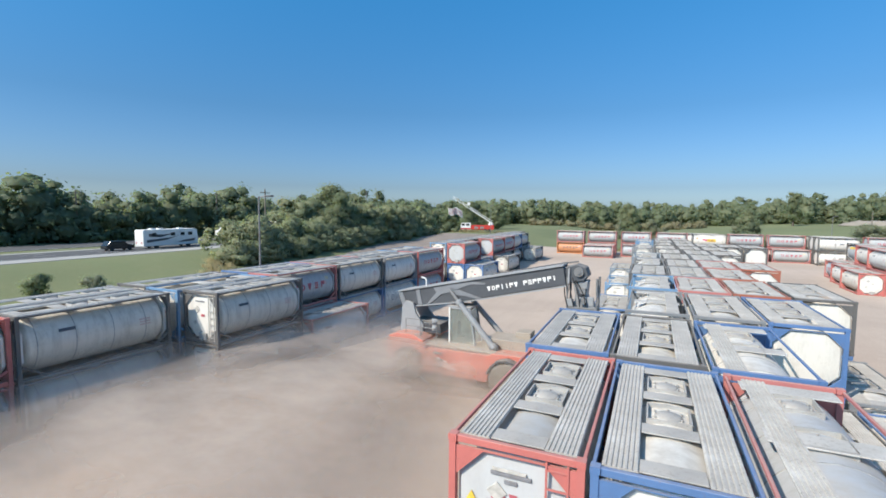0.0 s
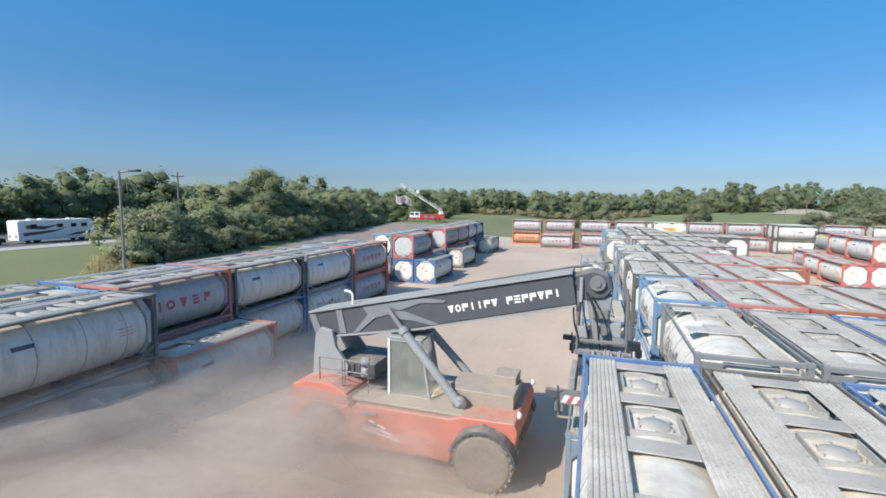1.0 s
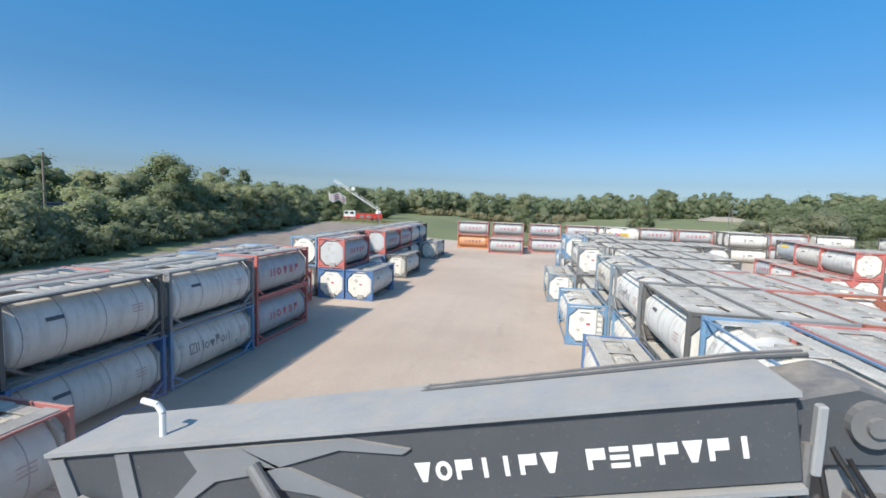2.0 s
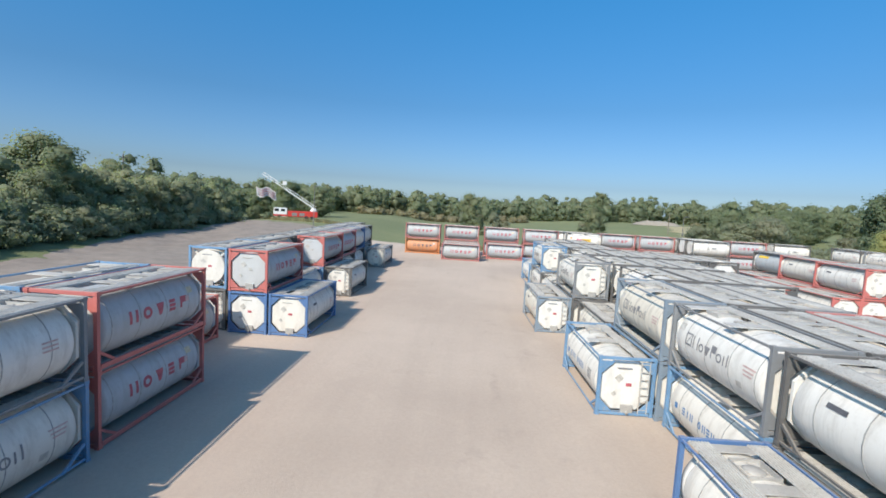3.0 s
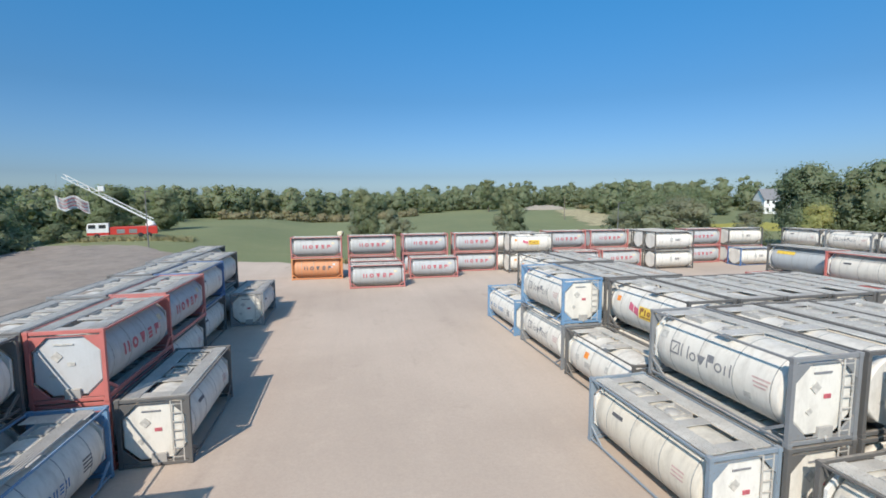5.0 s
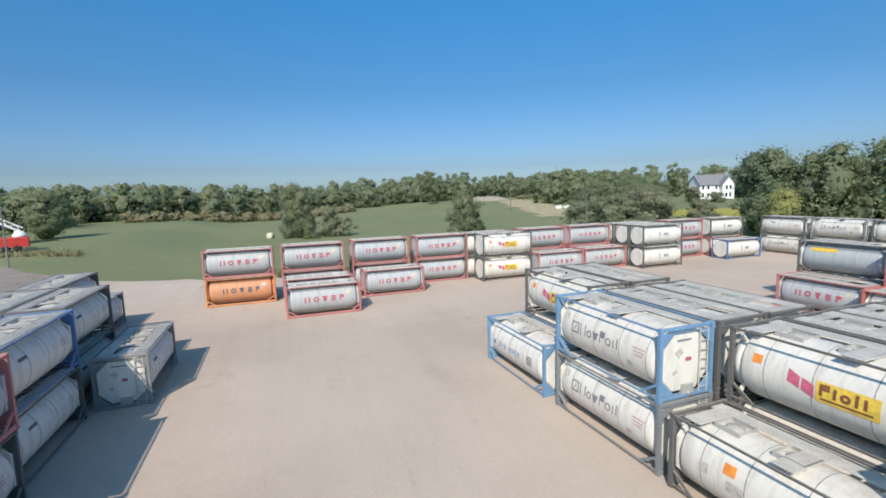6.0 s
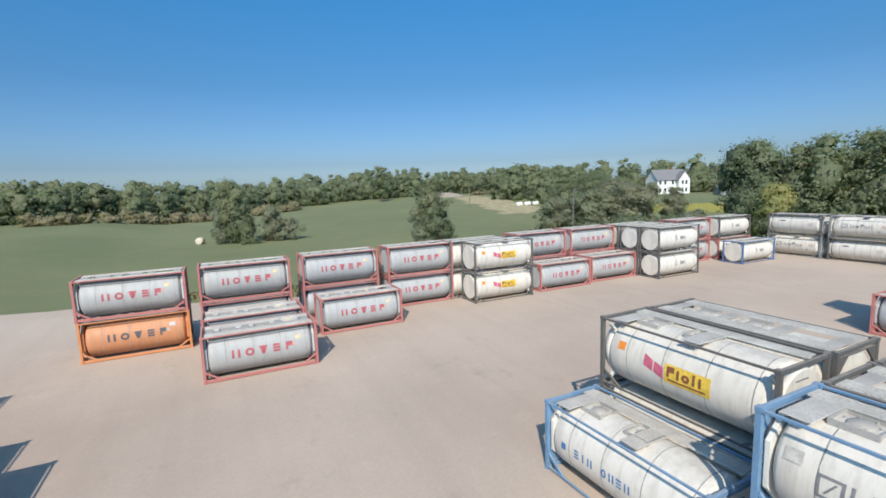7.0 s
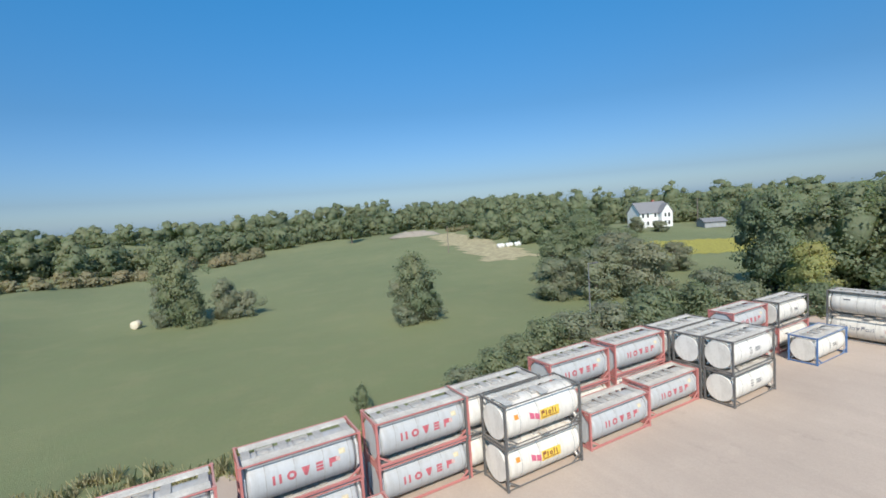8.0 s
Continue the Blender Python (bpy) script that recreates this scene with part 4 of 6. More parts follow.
def crown_blobs(rng, h, r, base, n):
    """Clump centres and radii that fill an uneven crown, two sizes of them."""
    cs, rs = [(0, 0, h * (0.46 + 0.5 * base))], [(0.62 * r, 0.62 * r, h * (0.36 - 0.4 * base))]
    lobes = rng.uniform(0.72, 1.12, 5)
    total = int(n * 2.0)
    for i in range(total):
        t = (i + rng.random()) / total
        small = i % 3 != 0 and t < 0.86
        z = h * (base + (0.90 - base) * t)
        a = rng.random() * 2 * math.pi
        wide = r * lobes[int(a / (2 * math.pi) * 5) % 5] * math.sqrt(max(0.22, 1.0 - abs((t - 0.46) / 0.60) ** 3.0))
        reach = wide * (rng.uniform(0.62, 0.98) if small else 0.72 * math.sqrt(rng.random()))
        b = r * (rng.uniform(0.15, 0.27) if small else rng.uniform(0.30, 0.46)) * (1.05 - 0.20 * t)
        cs.append((reach * math.cos(a), reach * math.sin(a), max(z - b * 0.5, b * 0.5)))
        rs.append((b * rng.uniform(0.9, 1.4), b * rng.uniform(0.9, 1.4), b * rng.uniform(0.6, 0.9)))
    return cs, rs


def tree_meshes(seed, h, r, base, blobs, count, size, tint):
    rng = np.random.default_rng(seed)
    cs, rs = crown_blobs(rng, h, r, base, blobs)
    bm = bmesh.new()
    lean = Vector((rng.normal() * 0.04 * h, rng.normal() * 0.04 * h, 0))
    mid = lean * 0.5 + Vector((0, 0, h * 0.35))
    top = lean + Vector((0, 0, h * 0.82))
    w = 0.022 * h + 0.06
    rod(bm, (0, 0, -0.3), mid, w, 9, w * 0.72)
    rod(bm, mid, top, w * 0.72, 8, w * 0.15)
    for c in cs[:: max(1, len(cs) // 9)]:
        s = mid.lerp(top, float(rng.random()) * 0.6)
        rod(bm, s, Vector(c), w * 0.32, 6, w * 0.06)
    return link_mesh("trunk", bm, BARK), leaves_mesh("crown", leaf_cloud(rng, cs, rs, count, size), LEAVES[tint])


TREE_KINDS = {
    "round": [tree_meshes(11 + i, 12, 4.6, 0.18, 20, 9000, 0.17, "mid") for i in range(2)],
    "dark": [tree_meshes(31 + i, 16, 6.0, 0.14, 26, 12000, 0.21, "dark") for i in range(2)],
    "grey": [tree_meshes(51 + i, 10, 4.4, 0.10, 18, 9000, 0.16, "grey") for i in range(2)],
    "tall": [tree_meshes(71, 14, 3.6, 0.25, 20, 6000, 0.17, "mid")],
    "bush": [tree_meshes(91 + i, 4, 2.6, 0.06, 9, 2400, 0.13, "mid" if i else "grey") for i in range(3)],
    "yellow": [tree_meshes(101, 9, 3.4, 0.12, 18, 7000, 0.14, "yellow")],
}
TREE_LABEL = {
    "round": "leafy green broadleaf tree with a rounded crown", "dark": "tall dense dark green broadleaf tree", "grey": "grey-green willowy tree with a loose crown",
    "tall": "slender green tree with an open crown", "bush": "low leafy green bush", "yellow": "yellow-green young tree with airy foliage",
}
grow = random.Random(5)


def tree(kind, x, y, h, spread_by=1.0, group="trees round the yard"):
    i = grow.randrange(len(TREE_KINDS[kind]))
    base_h = {"round": 12, "dark": 16, "grey": 10, "tall": 14, "bush": 4, "yellow": 9}[kind]
    s = h / base_h
    m = pose(x, y, land(x, y), 0, 0, grow.uniform(0, 360))
    root = thing("bush" if kind == "bush" else "tree", TREE_LABEL[kind], "bush" if kind == "bush" else "tree", group, m)
    root.scale = (s * spread_by, s * spread_by, s)
    trunk, crown = TREE_KINDS[kind][i]
    part("trunk", trunk, BARK, root)
    part("crown", crown, None, root)
    return root


def wood(name, seed, spots, leaf, per_tree, tint, label, blobs=7):
    """A belt of trees too many to count: one object."""
    rng = np.random.default_rng(seed)
    clouds = []
    for x, y, h, r in spots:
        h *= 0.94
        if 28 < x < 95 + 0.2 * (y - 222) and 132 < y < 312:
            continue  # the open field
        cs, rs = crown_blobs(rng, h, r, 0.02, blobs if h > 2 else 3)
        cs = np.asarray(cs) + np.array((x, y, land(x, y)))
        clouds.append(leaf_cloud(rng, cs, rs, per_tree, leaf))
    ob = new(name, leaves_mesh(name, joined(clouds), LEAVES[tint]))
    return tagged(ob, label, "woods", kind="stuff")


def belt(seed, a, b, n, depth, h, r):
    """Tree spots along a line from a to b, spread over a depth to its side."""
    rng = random.Random(seed)
    a, b = Vector(a), Vector(b)
    side = Vector((-(b - a).y, (b - a).x)).normalized()
    out = []
    for i in range(n):
        p = a.lerp(b, (i + rng.random()) / n) + side * rng.uniform(0, depth)
        k = 1.0 + 0.45 * noise.noise((p.x * 0.035, p.y * 0.035, seed * 1.7))
        out.append((p.x, p.y, rng.uniform(*h) * k, 1.18 * rng.uniform(*r) * (0.6 + 0.4 * k)))
    return out


# the hedge of trees between the yard and the road
wood("hedge_woods", 1, belt(1, (-61, 58.5), (-66, 98), 26, 4, (4.2, 7.2), (2.4, 3.5)) + belt(21, (-66, 98), (-69, 146), 30, 6, (7, 10.5), (2.6, 4.2)) + belt(2, (-71, 84), (-76, 150), 36, 8, (8, 11.5), (3.2, 5)),
     0.22, 1900, "hedge", "dense mixed green hedge of trees beside the yard", 11)
wood("hedge_undergrowth", 2, belt(3, (-58, 54.5), (-63, 95), 44, 3, (2.5, 5), (1.6, 2.8)) + belt(22, (-63, 95), (-66, 142), 44, 4, (2.5, 5.5), (1.8, 3.0)),
     0.19, 800, "hedge", "green undergrowth at the foot of the hedge")
# woods to the north-west, north and north-east
wood("north_west_woods", 3, belt(5, (-84, 150), (-66, 300), 60, 30, (9, 15), (4, 6.5)), 0.46, 800, "mid", "broadleaf woods behind the rise")
wood("north_woods", 4, belt(7, (-80, 262), (20, 330), 50, 25, (10, 16), (4, 6.5)) + belt(8, (20, 330), (230, 330), 70, 40, (10, 17), (4, 7)) + belt(9, (-420, 520), (420, 520), 130, 60, (17, 24), (8, 13)),
     0.54, 480, "mid", "far broadleaf woods beyond the field")
wood("north_scrub", 5, belt(10, (-60, 245), (30, 300), 50, 16, (2.5, 5), (2, 3.6)) + belt(11, (60, 300), (150, 290), 30, 10, (2, 4), (2, 3)),
     0.40, 300, "scrub", "tan and grey-green scrub at the edge of the field")
wood("north_east_woods", 6, belt(12, (80, 205), (210, 300), 60, 45, (11, 16), (4, 6.5)) + belt(25, (166, 226), (230, 210), 22, 20, (9, 13), (4, 5.5)) + belt(13, (175, 200), (230, 120), 50, 60, (12, 18), (5, 7)) + belt(18, (150, 320), (420, 160), 80, 50, (14, 21), (6, 9)),
     0.46, 520, "mid", "broadleaf woods on the hill beside the house")
wood("east_woods", 7, belt(14, (74, 128), (76, 15), 48, 22, (12, 18), (4.5, 6.5)), 0.30, 1900, "mid", "tall woods along the yard's edge")
wood("road_woods", 8, belt(23, (-113.5, 22), (-115, 118), 26, 4, (9, 15), (4, 6)) + belt(24, (-116, 34), (-116, 60), 9, 4, (15, 18), (5, 7)) + belt(15, (-117, -60), (-121, 120), 90, 26, (12, 17), (4.5, 7)) + belt(16, (-122, 120), (-100, 300), 70, 40, (11, 16), (5, 7)),
     0.42, 460, "dark", "dark woods beyond the road")
# added belt behind the camera, unseen, there only for reflections
wood("south_woods", 9, belt(17, (-120, -90), (120, -90), 50, 30, (12, 18), (5, 8)), 1.2, 70, "mid", "unseen woods added south of the yard")
rng_w = random.Random(8)
weeds = [(x, yard_north(x) + rng_w.uniform(-0.4, 2.6), rng_w.uniform(0.7, 1.9), rng_w.uniform(0.35, 0.8)) for x in np.arange(-20, 62, 0.36)]
weeds += [(-46 - 11 * k / 40 + rng_w.uniform(-2.5, 2.5), 43 + 8.5 * k / 40 + rng_w.uniform(-2, 2), rng_w.uniform(0.8, 1.9), rng_w.uniform(0.6, 1.2)) for k in range(60)]
weeds += [(-66 + 20 * k / 60 + rng_w.uniform(-0.6, 0.6), 148.5 + rng_w.uniform(-1.5, 1.5), rng_w.uniform(1.0, 1.9), rng_w.uniform(0.6, 1.2)) for k in range(70)]


def blade_tufts(name, seed, spots, per_tuft, label):
    """Tufts of upright stalks and blades along the edges: one object."""
    rng = np.random.default_rng(seed)
    pts, normals = [], []
    for x, y, h, r in spots:
        ang, out = rng.random(per_tuft) * 2 * math.pi, r * np.sqrt(rng.random(per_tuft))
        foot = np.stack([x + out * np.cos(ang), y + out * np.sin(ang), np.full(per_tuft, land(x, y) - 0.05)], 1)
        lean = rng.normal(size=(per_tuft, 3)) * 0.18 * h
        lean[:, 2] = 0.62 * h * rng.uniform(0.35, 1.0, per_tuft)
        turn = rng.random(per_tuft) * math.pi
        across = np.stack([np.cos(turn), np.sin(turn), np.zeros(per_tuft)], 1) * rng.uniform(0.02, 0.06, per_tuft)[:, None]
        pts.append(np.stack([foot - across, foot + across, foot + lean + across * 0.5, foot + lean - across * 0.5], 1).reshape(-1, 3))
        up = np.stack([np.cos(ang) * 0.4, np.sin(ang) * 0.4 - 0.2, np.full(per_tuft, 0.85)], 1)
        normals.append(np.repeat(up / np.linalg.norm(up, axis=1)[:, None], 4, 0))
    pts = np.concatenate(pts)
    cloud = pts, np.arange(len(pts)).reshape(-1, 4), np.concatenate(normals)
    return tagged(new(name, leaves_mesh(name, cloud, LEAVES["weed"])), label, "weeds", kind="stuff")


blade_tufts("weeds", 10, weeds, 46, "dry seeding weeds along the edge of the gravel")
# single trees that can be told apart
for kind, x, y, h, sp in (
        ("round", -9.4, 181.5, 14.2, 0.8), ("grey", -11.0, 183, 12.0, 0.7), ("grey", -2.5, 180.5, 8.2, 0.7), ("bush", 0.8, 180, 5.2, 0.9),
        ("bush", -7.5, 178.5, 4.2, 1.1), ("round", 22.3, 153.6, 11.4, 0.85), ("grey", 20.8, 154.5, 8.6, 0.8), ("bush", 19.5, 153, 3.2, 1.0), ("bush", 24.6, 152.6, 3.4, 1.0),
        ("dark", 73, 129, 18.0, 0.9), ("bush", 66, 134, 4.8, 1.2), ("round", 82, 124, 16.0, 1.1), ("round", 90, 118, 19, 1.1), ("dark", 88, 108, 22, 1.0), ("yellow", 66.5, 121, 9.6, 1.0),
        ("grey", 52, 146, 9.5, 1.25), ("grey", 58, 141, 10.5, 1.2), ("grey", 47, 150, 8.0, 1.2), ("grey", 63, 150, 11.5, 1.2), ("round", 70, 156, 11.5, 1.2), ("round", 60, 163, 12.0, 1.1),
        ("round", 78, 172, 12.5, 1.1), ("grey", 84, 152, 7, 1.2), ("round", 100, 196, 13.5, 1.1), ("round", 88, 182, 13.5, 1.1), ("dark", 109, 205, 13, 1.0), ("round", 119, 213, 12, 1.1), ("grey", 138, 205, 6.5, 1.2), ("bush", 144, 200, 4.5, 1.2), ("round", 132, 214, 9, 1.1), ("tall", 63, 306, 20, 0.9), ("round", -72, 97.6, 15.2, 1.15), ("round", -67, 90, 9.5, 1.0),
        ("bush", 17, 127, 3.2, 1.2), ("bush", 21, 128, 3.6, 1.2), ("bush", 26, 129.5, 4.2, 1.2), ("bush", 31, 131, 4.0, 1.3), ("bush", 13, 125.5, 2.6, 1.2), ("bush", 36, 129, 4.6, 1.2), ("bush", 41, 128, 5.0, 1.2),
        ("bush", 46, 130, 5.2, 1.2), ("bush", 52, 128, 5.0, 1.2), ("bush", 58, 126, 4.6, 1.2), ("bush", 3.6, 127.0, 2.8, 0.6), ("bush", 30, 126, 3.0, 1.2),
        ("bush", -58, 18, 3.2, 0.9), ("bush", -55, 28, 3.0, 0.8), ("bush", -51, 31, 2.8, 0.8), ("bush", -64.5, 147, 3.8, 1.1), ("bush", -61.8, 148, 2.2, 1.1), ("dark", -66, 170, 12, 1.1), ("round", -60, 185, 11, 1.1), ("bush", 62, 118, 4.5, 1.3), ("bush", 66, 112, 5, 1.3)):
    tree(kind, x, y, h, sp)


# ---------------------------------------------------------------- reach stacker
STK_RED = painted("stacker_red_paint", (0.56, 0.16, 0.115), wear=(0.46, 0.36, 0.28), wear_amount=0.6, dust=0.85)
STK_GREY = painted("boom_dark_grey_paint", (0.072, 0.078, 0.088), wear=(0.3, 0.28, 0.25), wear_amount=0.25, dust=0.75)
STK_LIGHT = painted("boom_flange_grey", (0.30, 0.31, 0.32), wear=(0.2, 0.18, 0.16), wear_amount=0.3, dust=0.6)
STIFFENER = painted("boom_stiffener_grey", (0.20, 0.21, 0.225), wear=(0.34, 0.31, 0.27), wear_amount=0.35, dust=0.7)
HANGER_GREY = painted("rotator_grey", (0.25, 0.255, 0.265), wear=(0.34, 0.31, 0.27), wear_amount=0.45, dust=0.7)
STK_WHITE = painted("cab_white_paint", (0.72, 0.72, 0.69), wear_amount=0.15, dust=0.4)
STEEL = painted("worn_steel", (0.22, 0.22, 0.22), wear=(0.12, 0.09, 0.07), wear_amount=0.5, dust=0.5, metal=0.4)
DECK = painted("dust_covered_deck", (0.34, 0.29, 0.24), wear=(0.45, 0.38, 0.31), wear_amount=0.7, dust=0.9)
TYRE = painted("dusty_tyre", (0.22, 0.19, 0.16), wear=(0.40, 0.34, 0.27), wear_amount=0.8, dust=0.7, rough=0.9)
RIM = painted("dusty_rim", (0.36, 0.30, 0.25), wear_amount=0.3, dust=0.6)
LETTER = plain("white_lettering", (0.78, 0.78, 0.76), 0.6, vary=0.05)


def glass_material(name, tint, rough=0.05):
    m, nt, b = material(name)
    b.inputs["Base Color"].default_value = (*tint, 1)
    b.inputs["Roughness"].default_value = rough
    b.inputs["Transmission Weight"].default_value = 0.75
    b.inputs["IOR"].default_value = 1.3
    return m


GLASS = glass_material("dusty_cab_glass", (0.42, 0.45, 0.43), 0.22)
DARK_GLASS = plain("dark_window_glass", (0.03, 0.035, 0.04), 0.15, vary=0.1)


def wheel(parent, x, y, r, w, side):
    bm = bmesh.new()
    prof = [(-w / 2, r * 0.55), (-w / 2, r * 0.86), (-w * 0.42, r * 0.97), (-w * 0.2, r), (w * 0.2, r), (w * 0.42, r * 0.97), (w / 2, r * 0.86), (w / 2, r * 0.55)]
    lathe(bm, prof, 36, "y")
    for i in range(26):
        a = 2 * math.pi * i / 26
        m = Matrix.Rotation(a, 4, "Y") @ Matrix.Translation((0, 0, r * 0.985))
        box(bm, 0, -w * 0.27, 0, 0.09, w * 0.46, 0.07, m)
        box(bm, 0.10, w * 0.27, 0, 0.09, w * 0.46, 0.07, m)
    t = part("wheel", bm, TYRE, parent, "large dusty black rubber tyre", m=Matrix.Translation((x, y, r)))
    bm = bmesh.new()
    lathe(bm, [(-w * 0.44, 0.02), (-w * 0.44, r * 0.16), (-w * 0.36, r * 0.18), (-w * 0.34, r * 0.46), (-w * 0.47, r * 0.55), (-w * 0.47, r * 0.58), (w * 0.4, r * 0.58), (w * 0.4, 0.02)], 28, "y")
    for i in range(10):
        a = 2 * math.pi * i / 10
        rod(bm, (r * 0.3 * math.cos(a), -w * 0.40, r * 0.3 * math.sin(a)), (r * 0.3 * math.cos(a), -w * 0.33, r * 0.3 * math.sin(a)), 0.03, 6)
    part("rim", bm, RIM, t, "dusty steel rim", m=Matrix.Diagonal((1, side, 1, 1)))
    return t


def hose_mesh(points, radius, mat):
    """A hose that bends smoothly through the points."""
    cu = bpy.data.curves.new("hose", "CURVE")
    cu.dimensions, cu.bevel_depth, cu.bevel_resolution, cu.resolution_u = "3D", radius, 1, 6
    sp = cu.splines.new("BEZIER")
    sp.bezier_points.add(len(points) - 1)
    for bp, co in zip(sp.bezier_points, points):
        bp.co, bp.handle_left_type, bp.handle_right_type = co, "AUTO", "AUTO"
    tmp = bpy.data.objects.new("tmp", cu)
    me = bpy.data.meshes.new_from_object(tmp)
    bpy.data.objects.remove(tmp)
    me.materials.append(mat)
    return me


def reach_stacker(at):
    root = thing("reach_stacker", "dusty red reach stacker with a raised dark grey boom", "reach stacker", m=at)
    # chassis with wheel arches
    bm = bmesh.new()
    prof = [(-3.7, 0.75), (-3.5, 0.62), (-1.75, 0.55), (1.85, 0.55), (2.0, 1.2), (2.35, 1.75), (3.0, 1.98), (3.65, 1.75), (3.95, 1.45), (4.0, 1.9), (3.9, 2.15), (2.2, 2.1), (1.9, 1.98), (-1.2, 1.95), (-1.5, 1.95), (-1.75, 1.6), (-1.95, 1.2), (-3.7, 1.2)]
    prism(bm, prof, "y", -1.72, 1.72)
    bevelled(bm, 0.03)
    part("chassis", bm, STK_RED, root, "dusty red chassis with wheel arches")
    bm = bmesh.new()
    prism(bm, [(-4.05, 1.05), (-4.12, 1.9), (-3.95, 2.35), (-3.4, 2.55), (-2.4, 2.55), (-1.8, 2.3), (-1.62, 1.7), (-1.7, 1.25), (-1.95, 1.62), (-2.45, 1.85), (-3.0, 1.82), (-3.5, 1.55), (-3.75, 1.1)], "y", -1.78, 1.78)
    bevelled(bm, 0.05, 2)
    part("counterweight", bm, STK_RED, root, "rounded red counterweight")
    for sy in (-1, 1):
        bm = bmesh.new()
        arc = [(3.0 + 1.06 * math.cos(a), 0.92 + 1.06 * math.sin(a)) for a in np.linspace(0.15, 2.9, 12)]
        arc2 = [(3.0 + 0.98 * math.cos(a), 0.92 + 0.98 * math.sin(a)) for a in np.linspace(2.9, 0.15, 12)]
        prism(bm, arc + arc2, "y", sy * 1.72, sy * 2.2)
        part("mudguard", bm, STK_GREY, root, "black mudguard")
    # deck, engine hood and details
    bm = bmesh.new()
    box(bm, 0.3, 0, 2.05, 5.2, 3.1, 0.10)
    box(bm, 2.6, 0, 2.35, 2.2, 1.6, 0.5)
    box(bm, 3.2, 0.6, 2.7, 0.8, 0.9, 0.35)
    bevelled(bm, 0.02)
    part("deck", bm, DECK, root, "dusty grey steel deck")
    bm = bmesh.new()
    box(bm, -2.2, 0.2, 2.75, 1.9, 1.9, 0.55)
    for i in range(6):
        box(bm, -2.9 + i * 0.26, -0.78, 2.8, 0.14, 0.04, 0.34)
    bevelled(bm, 0.02)
    part("engine_hood", bm, STK_GREY, root, "dark grey engine hood")
    for x in (-3.0, -2.0):
        bm = bmesh.new()
        for a, b in (((x, -1.5, 2.5), (x, -1.5, 3.35)), ((x, -1.5, 3.35), (x + 0.9, -1.5, 3.35)), ((x + 0.9, -1.5, 3.35), (x + 0.9, -1.5, 2.3)), ((x, -1.5, 2.95), (x + 0.9, -1.5, 2.95))):
            rod(bm, a, b, 0.022, 6)
        part("handrail", bm, STEEL, root)
    for z in (0.7, 1.05, 1.4, 1.75):
        bm = bmesh.new()
        box(bm, -0.9, -1.78, z, 0.5, 0.18, 0.05)
        part("step", bm, STEEL, root)
    bm = bmesh.new()
    for i in range(3):
        beam(bm, (-1.2 + i * 0.12, -1.725, 1.15 + i * 0.16), (0.15 - i * 0.25, -1.725, 0.95 + i * 0.16), 0.02, 0.06)
    part("stripe", bm, LETTER, root, "faded white stripes")
    wheel(root, 3.0, -1.82, 0.92, 0.62, 1), wheel(root, 3.0, 1.82, 0.92, 0.62, -1)
    wheel(root, 3.0, -1.1, 0.92, 0.6, 1), wheel(root, 3.0, 1.1, 0.92, 0.6, -1)
    wheel(root, -2.72, -1.5, 0.84, 0.56, 1), wheel(root, -2.72, 1.5, 0.84, 0.56, -1)
    # lamps and mirror
    for y in (-1.4, 1.4):
        bm = bmesh.new()
        lathe(bm, [(0, 0.11), (0.06, 0.12), (0.12, 0.05)], 12, "x")
        part("work_lamp", bm, LETTER, root, m=Matrix.Translation((3.95, y, 2.3)))
    bm = bmesh.new()
    for z in (2.95, 3.25):
        lathe_bm = bmesh.new()
        lathe(lathe_bm, [(-0.04, 0.02), (-0.04, 0.12), (0.03, 0.12), (0.03, 0.02)], 14, "y")
        bmesh.ops.translate(lathe_bm, verts=list(lathe_bm.verts), vec=(-1.35, -1.3, z))
        me = bpy.data.meshes.new("tmp")
        lathe_bm.to_mesh(me)
        lathe_bm.free()
        bm.from_mesh(me)
        bpy.data.meshes.remove(me)
    box(bm, -1.35, -1.25, 3.1, 0.3, 0.06, 0.66)
    part("lamp_cluster", bm, STK_LIGHT, root, "grey rear lamp cluster")
    # cab: frame, roof and panes
    cab = part("cab", cab_floor(), STK_WHITE, root, "white cab frame with tinted panes", m=Matrix.Translation((0.0, -0.32, 2.0)) @ Matrix.Diagonal((0.88, 0.95, 1, 1)))
    cab_frame(cab)
    for nm, pts, ax, lo, hi in (
            ("side_pane", [(-0.66, 0.15), (0.92, 0.15), (0.55, 2.0), (-0.66, 2.0)], "y", -0.56, -0.545), ("side_pane", [(-0.66, 0.15), (0.92, 0.15), (0.55, 2.0), (-0.66, 2.0)], "y", 0.545, 0.56),
            ("rear_pane", [(-0.5, 0.15), (0.5, 0.15), (0.5, 2.0), (-0.5, 2.0)], "x", -0.72, -0.705)):
        bm = bmesh.new()
        prism(bm, pts, ax, lo, hi)
        p = part(nm, bm, GLASS, cab)
        p.visible_shadow = False
    bm = bmesh.new()
    vs = [bm.verts.new(v) for v in ((0.98, -0.5, 0.15), (0.98, 0.5, 0.15), (0.60, 0.5, 2.0), (0.60, -0.5, 2.0))]
    bm.faces.new(vs)
    bmesh.ops.solidify(bm, geom=list(bm.faces), thickness=0.015)
    part("windscreen", bm, GLASS, cab).visible_shadow = False
    bm = bmesh.new()
    box(bm, -0.1, 0, 0.45, 0.5, 0.5, 0.12)
    box(bm, -0.35, 0, 0.85, 0.12, 0.48, 0.8)
    bevelled(bm, 0.04, 2)
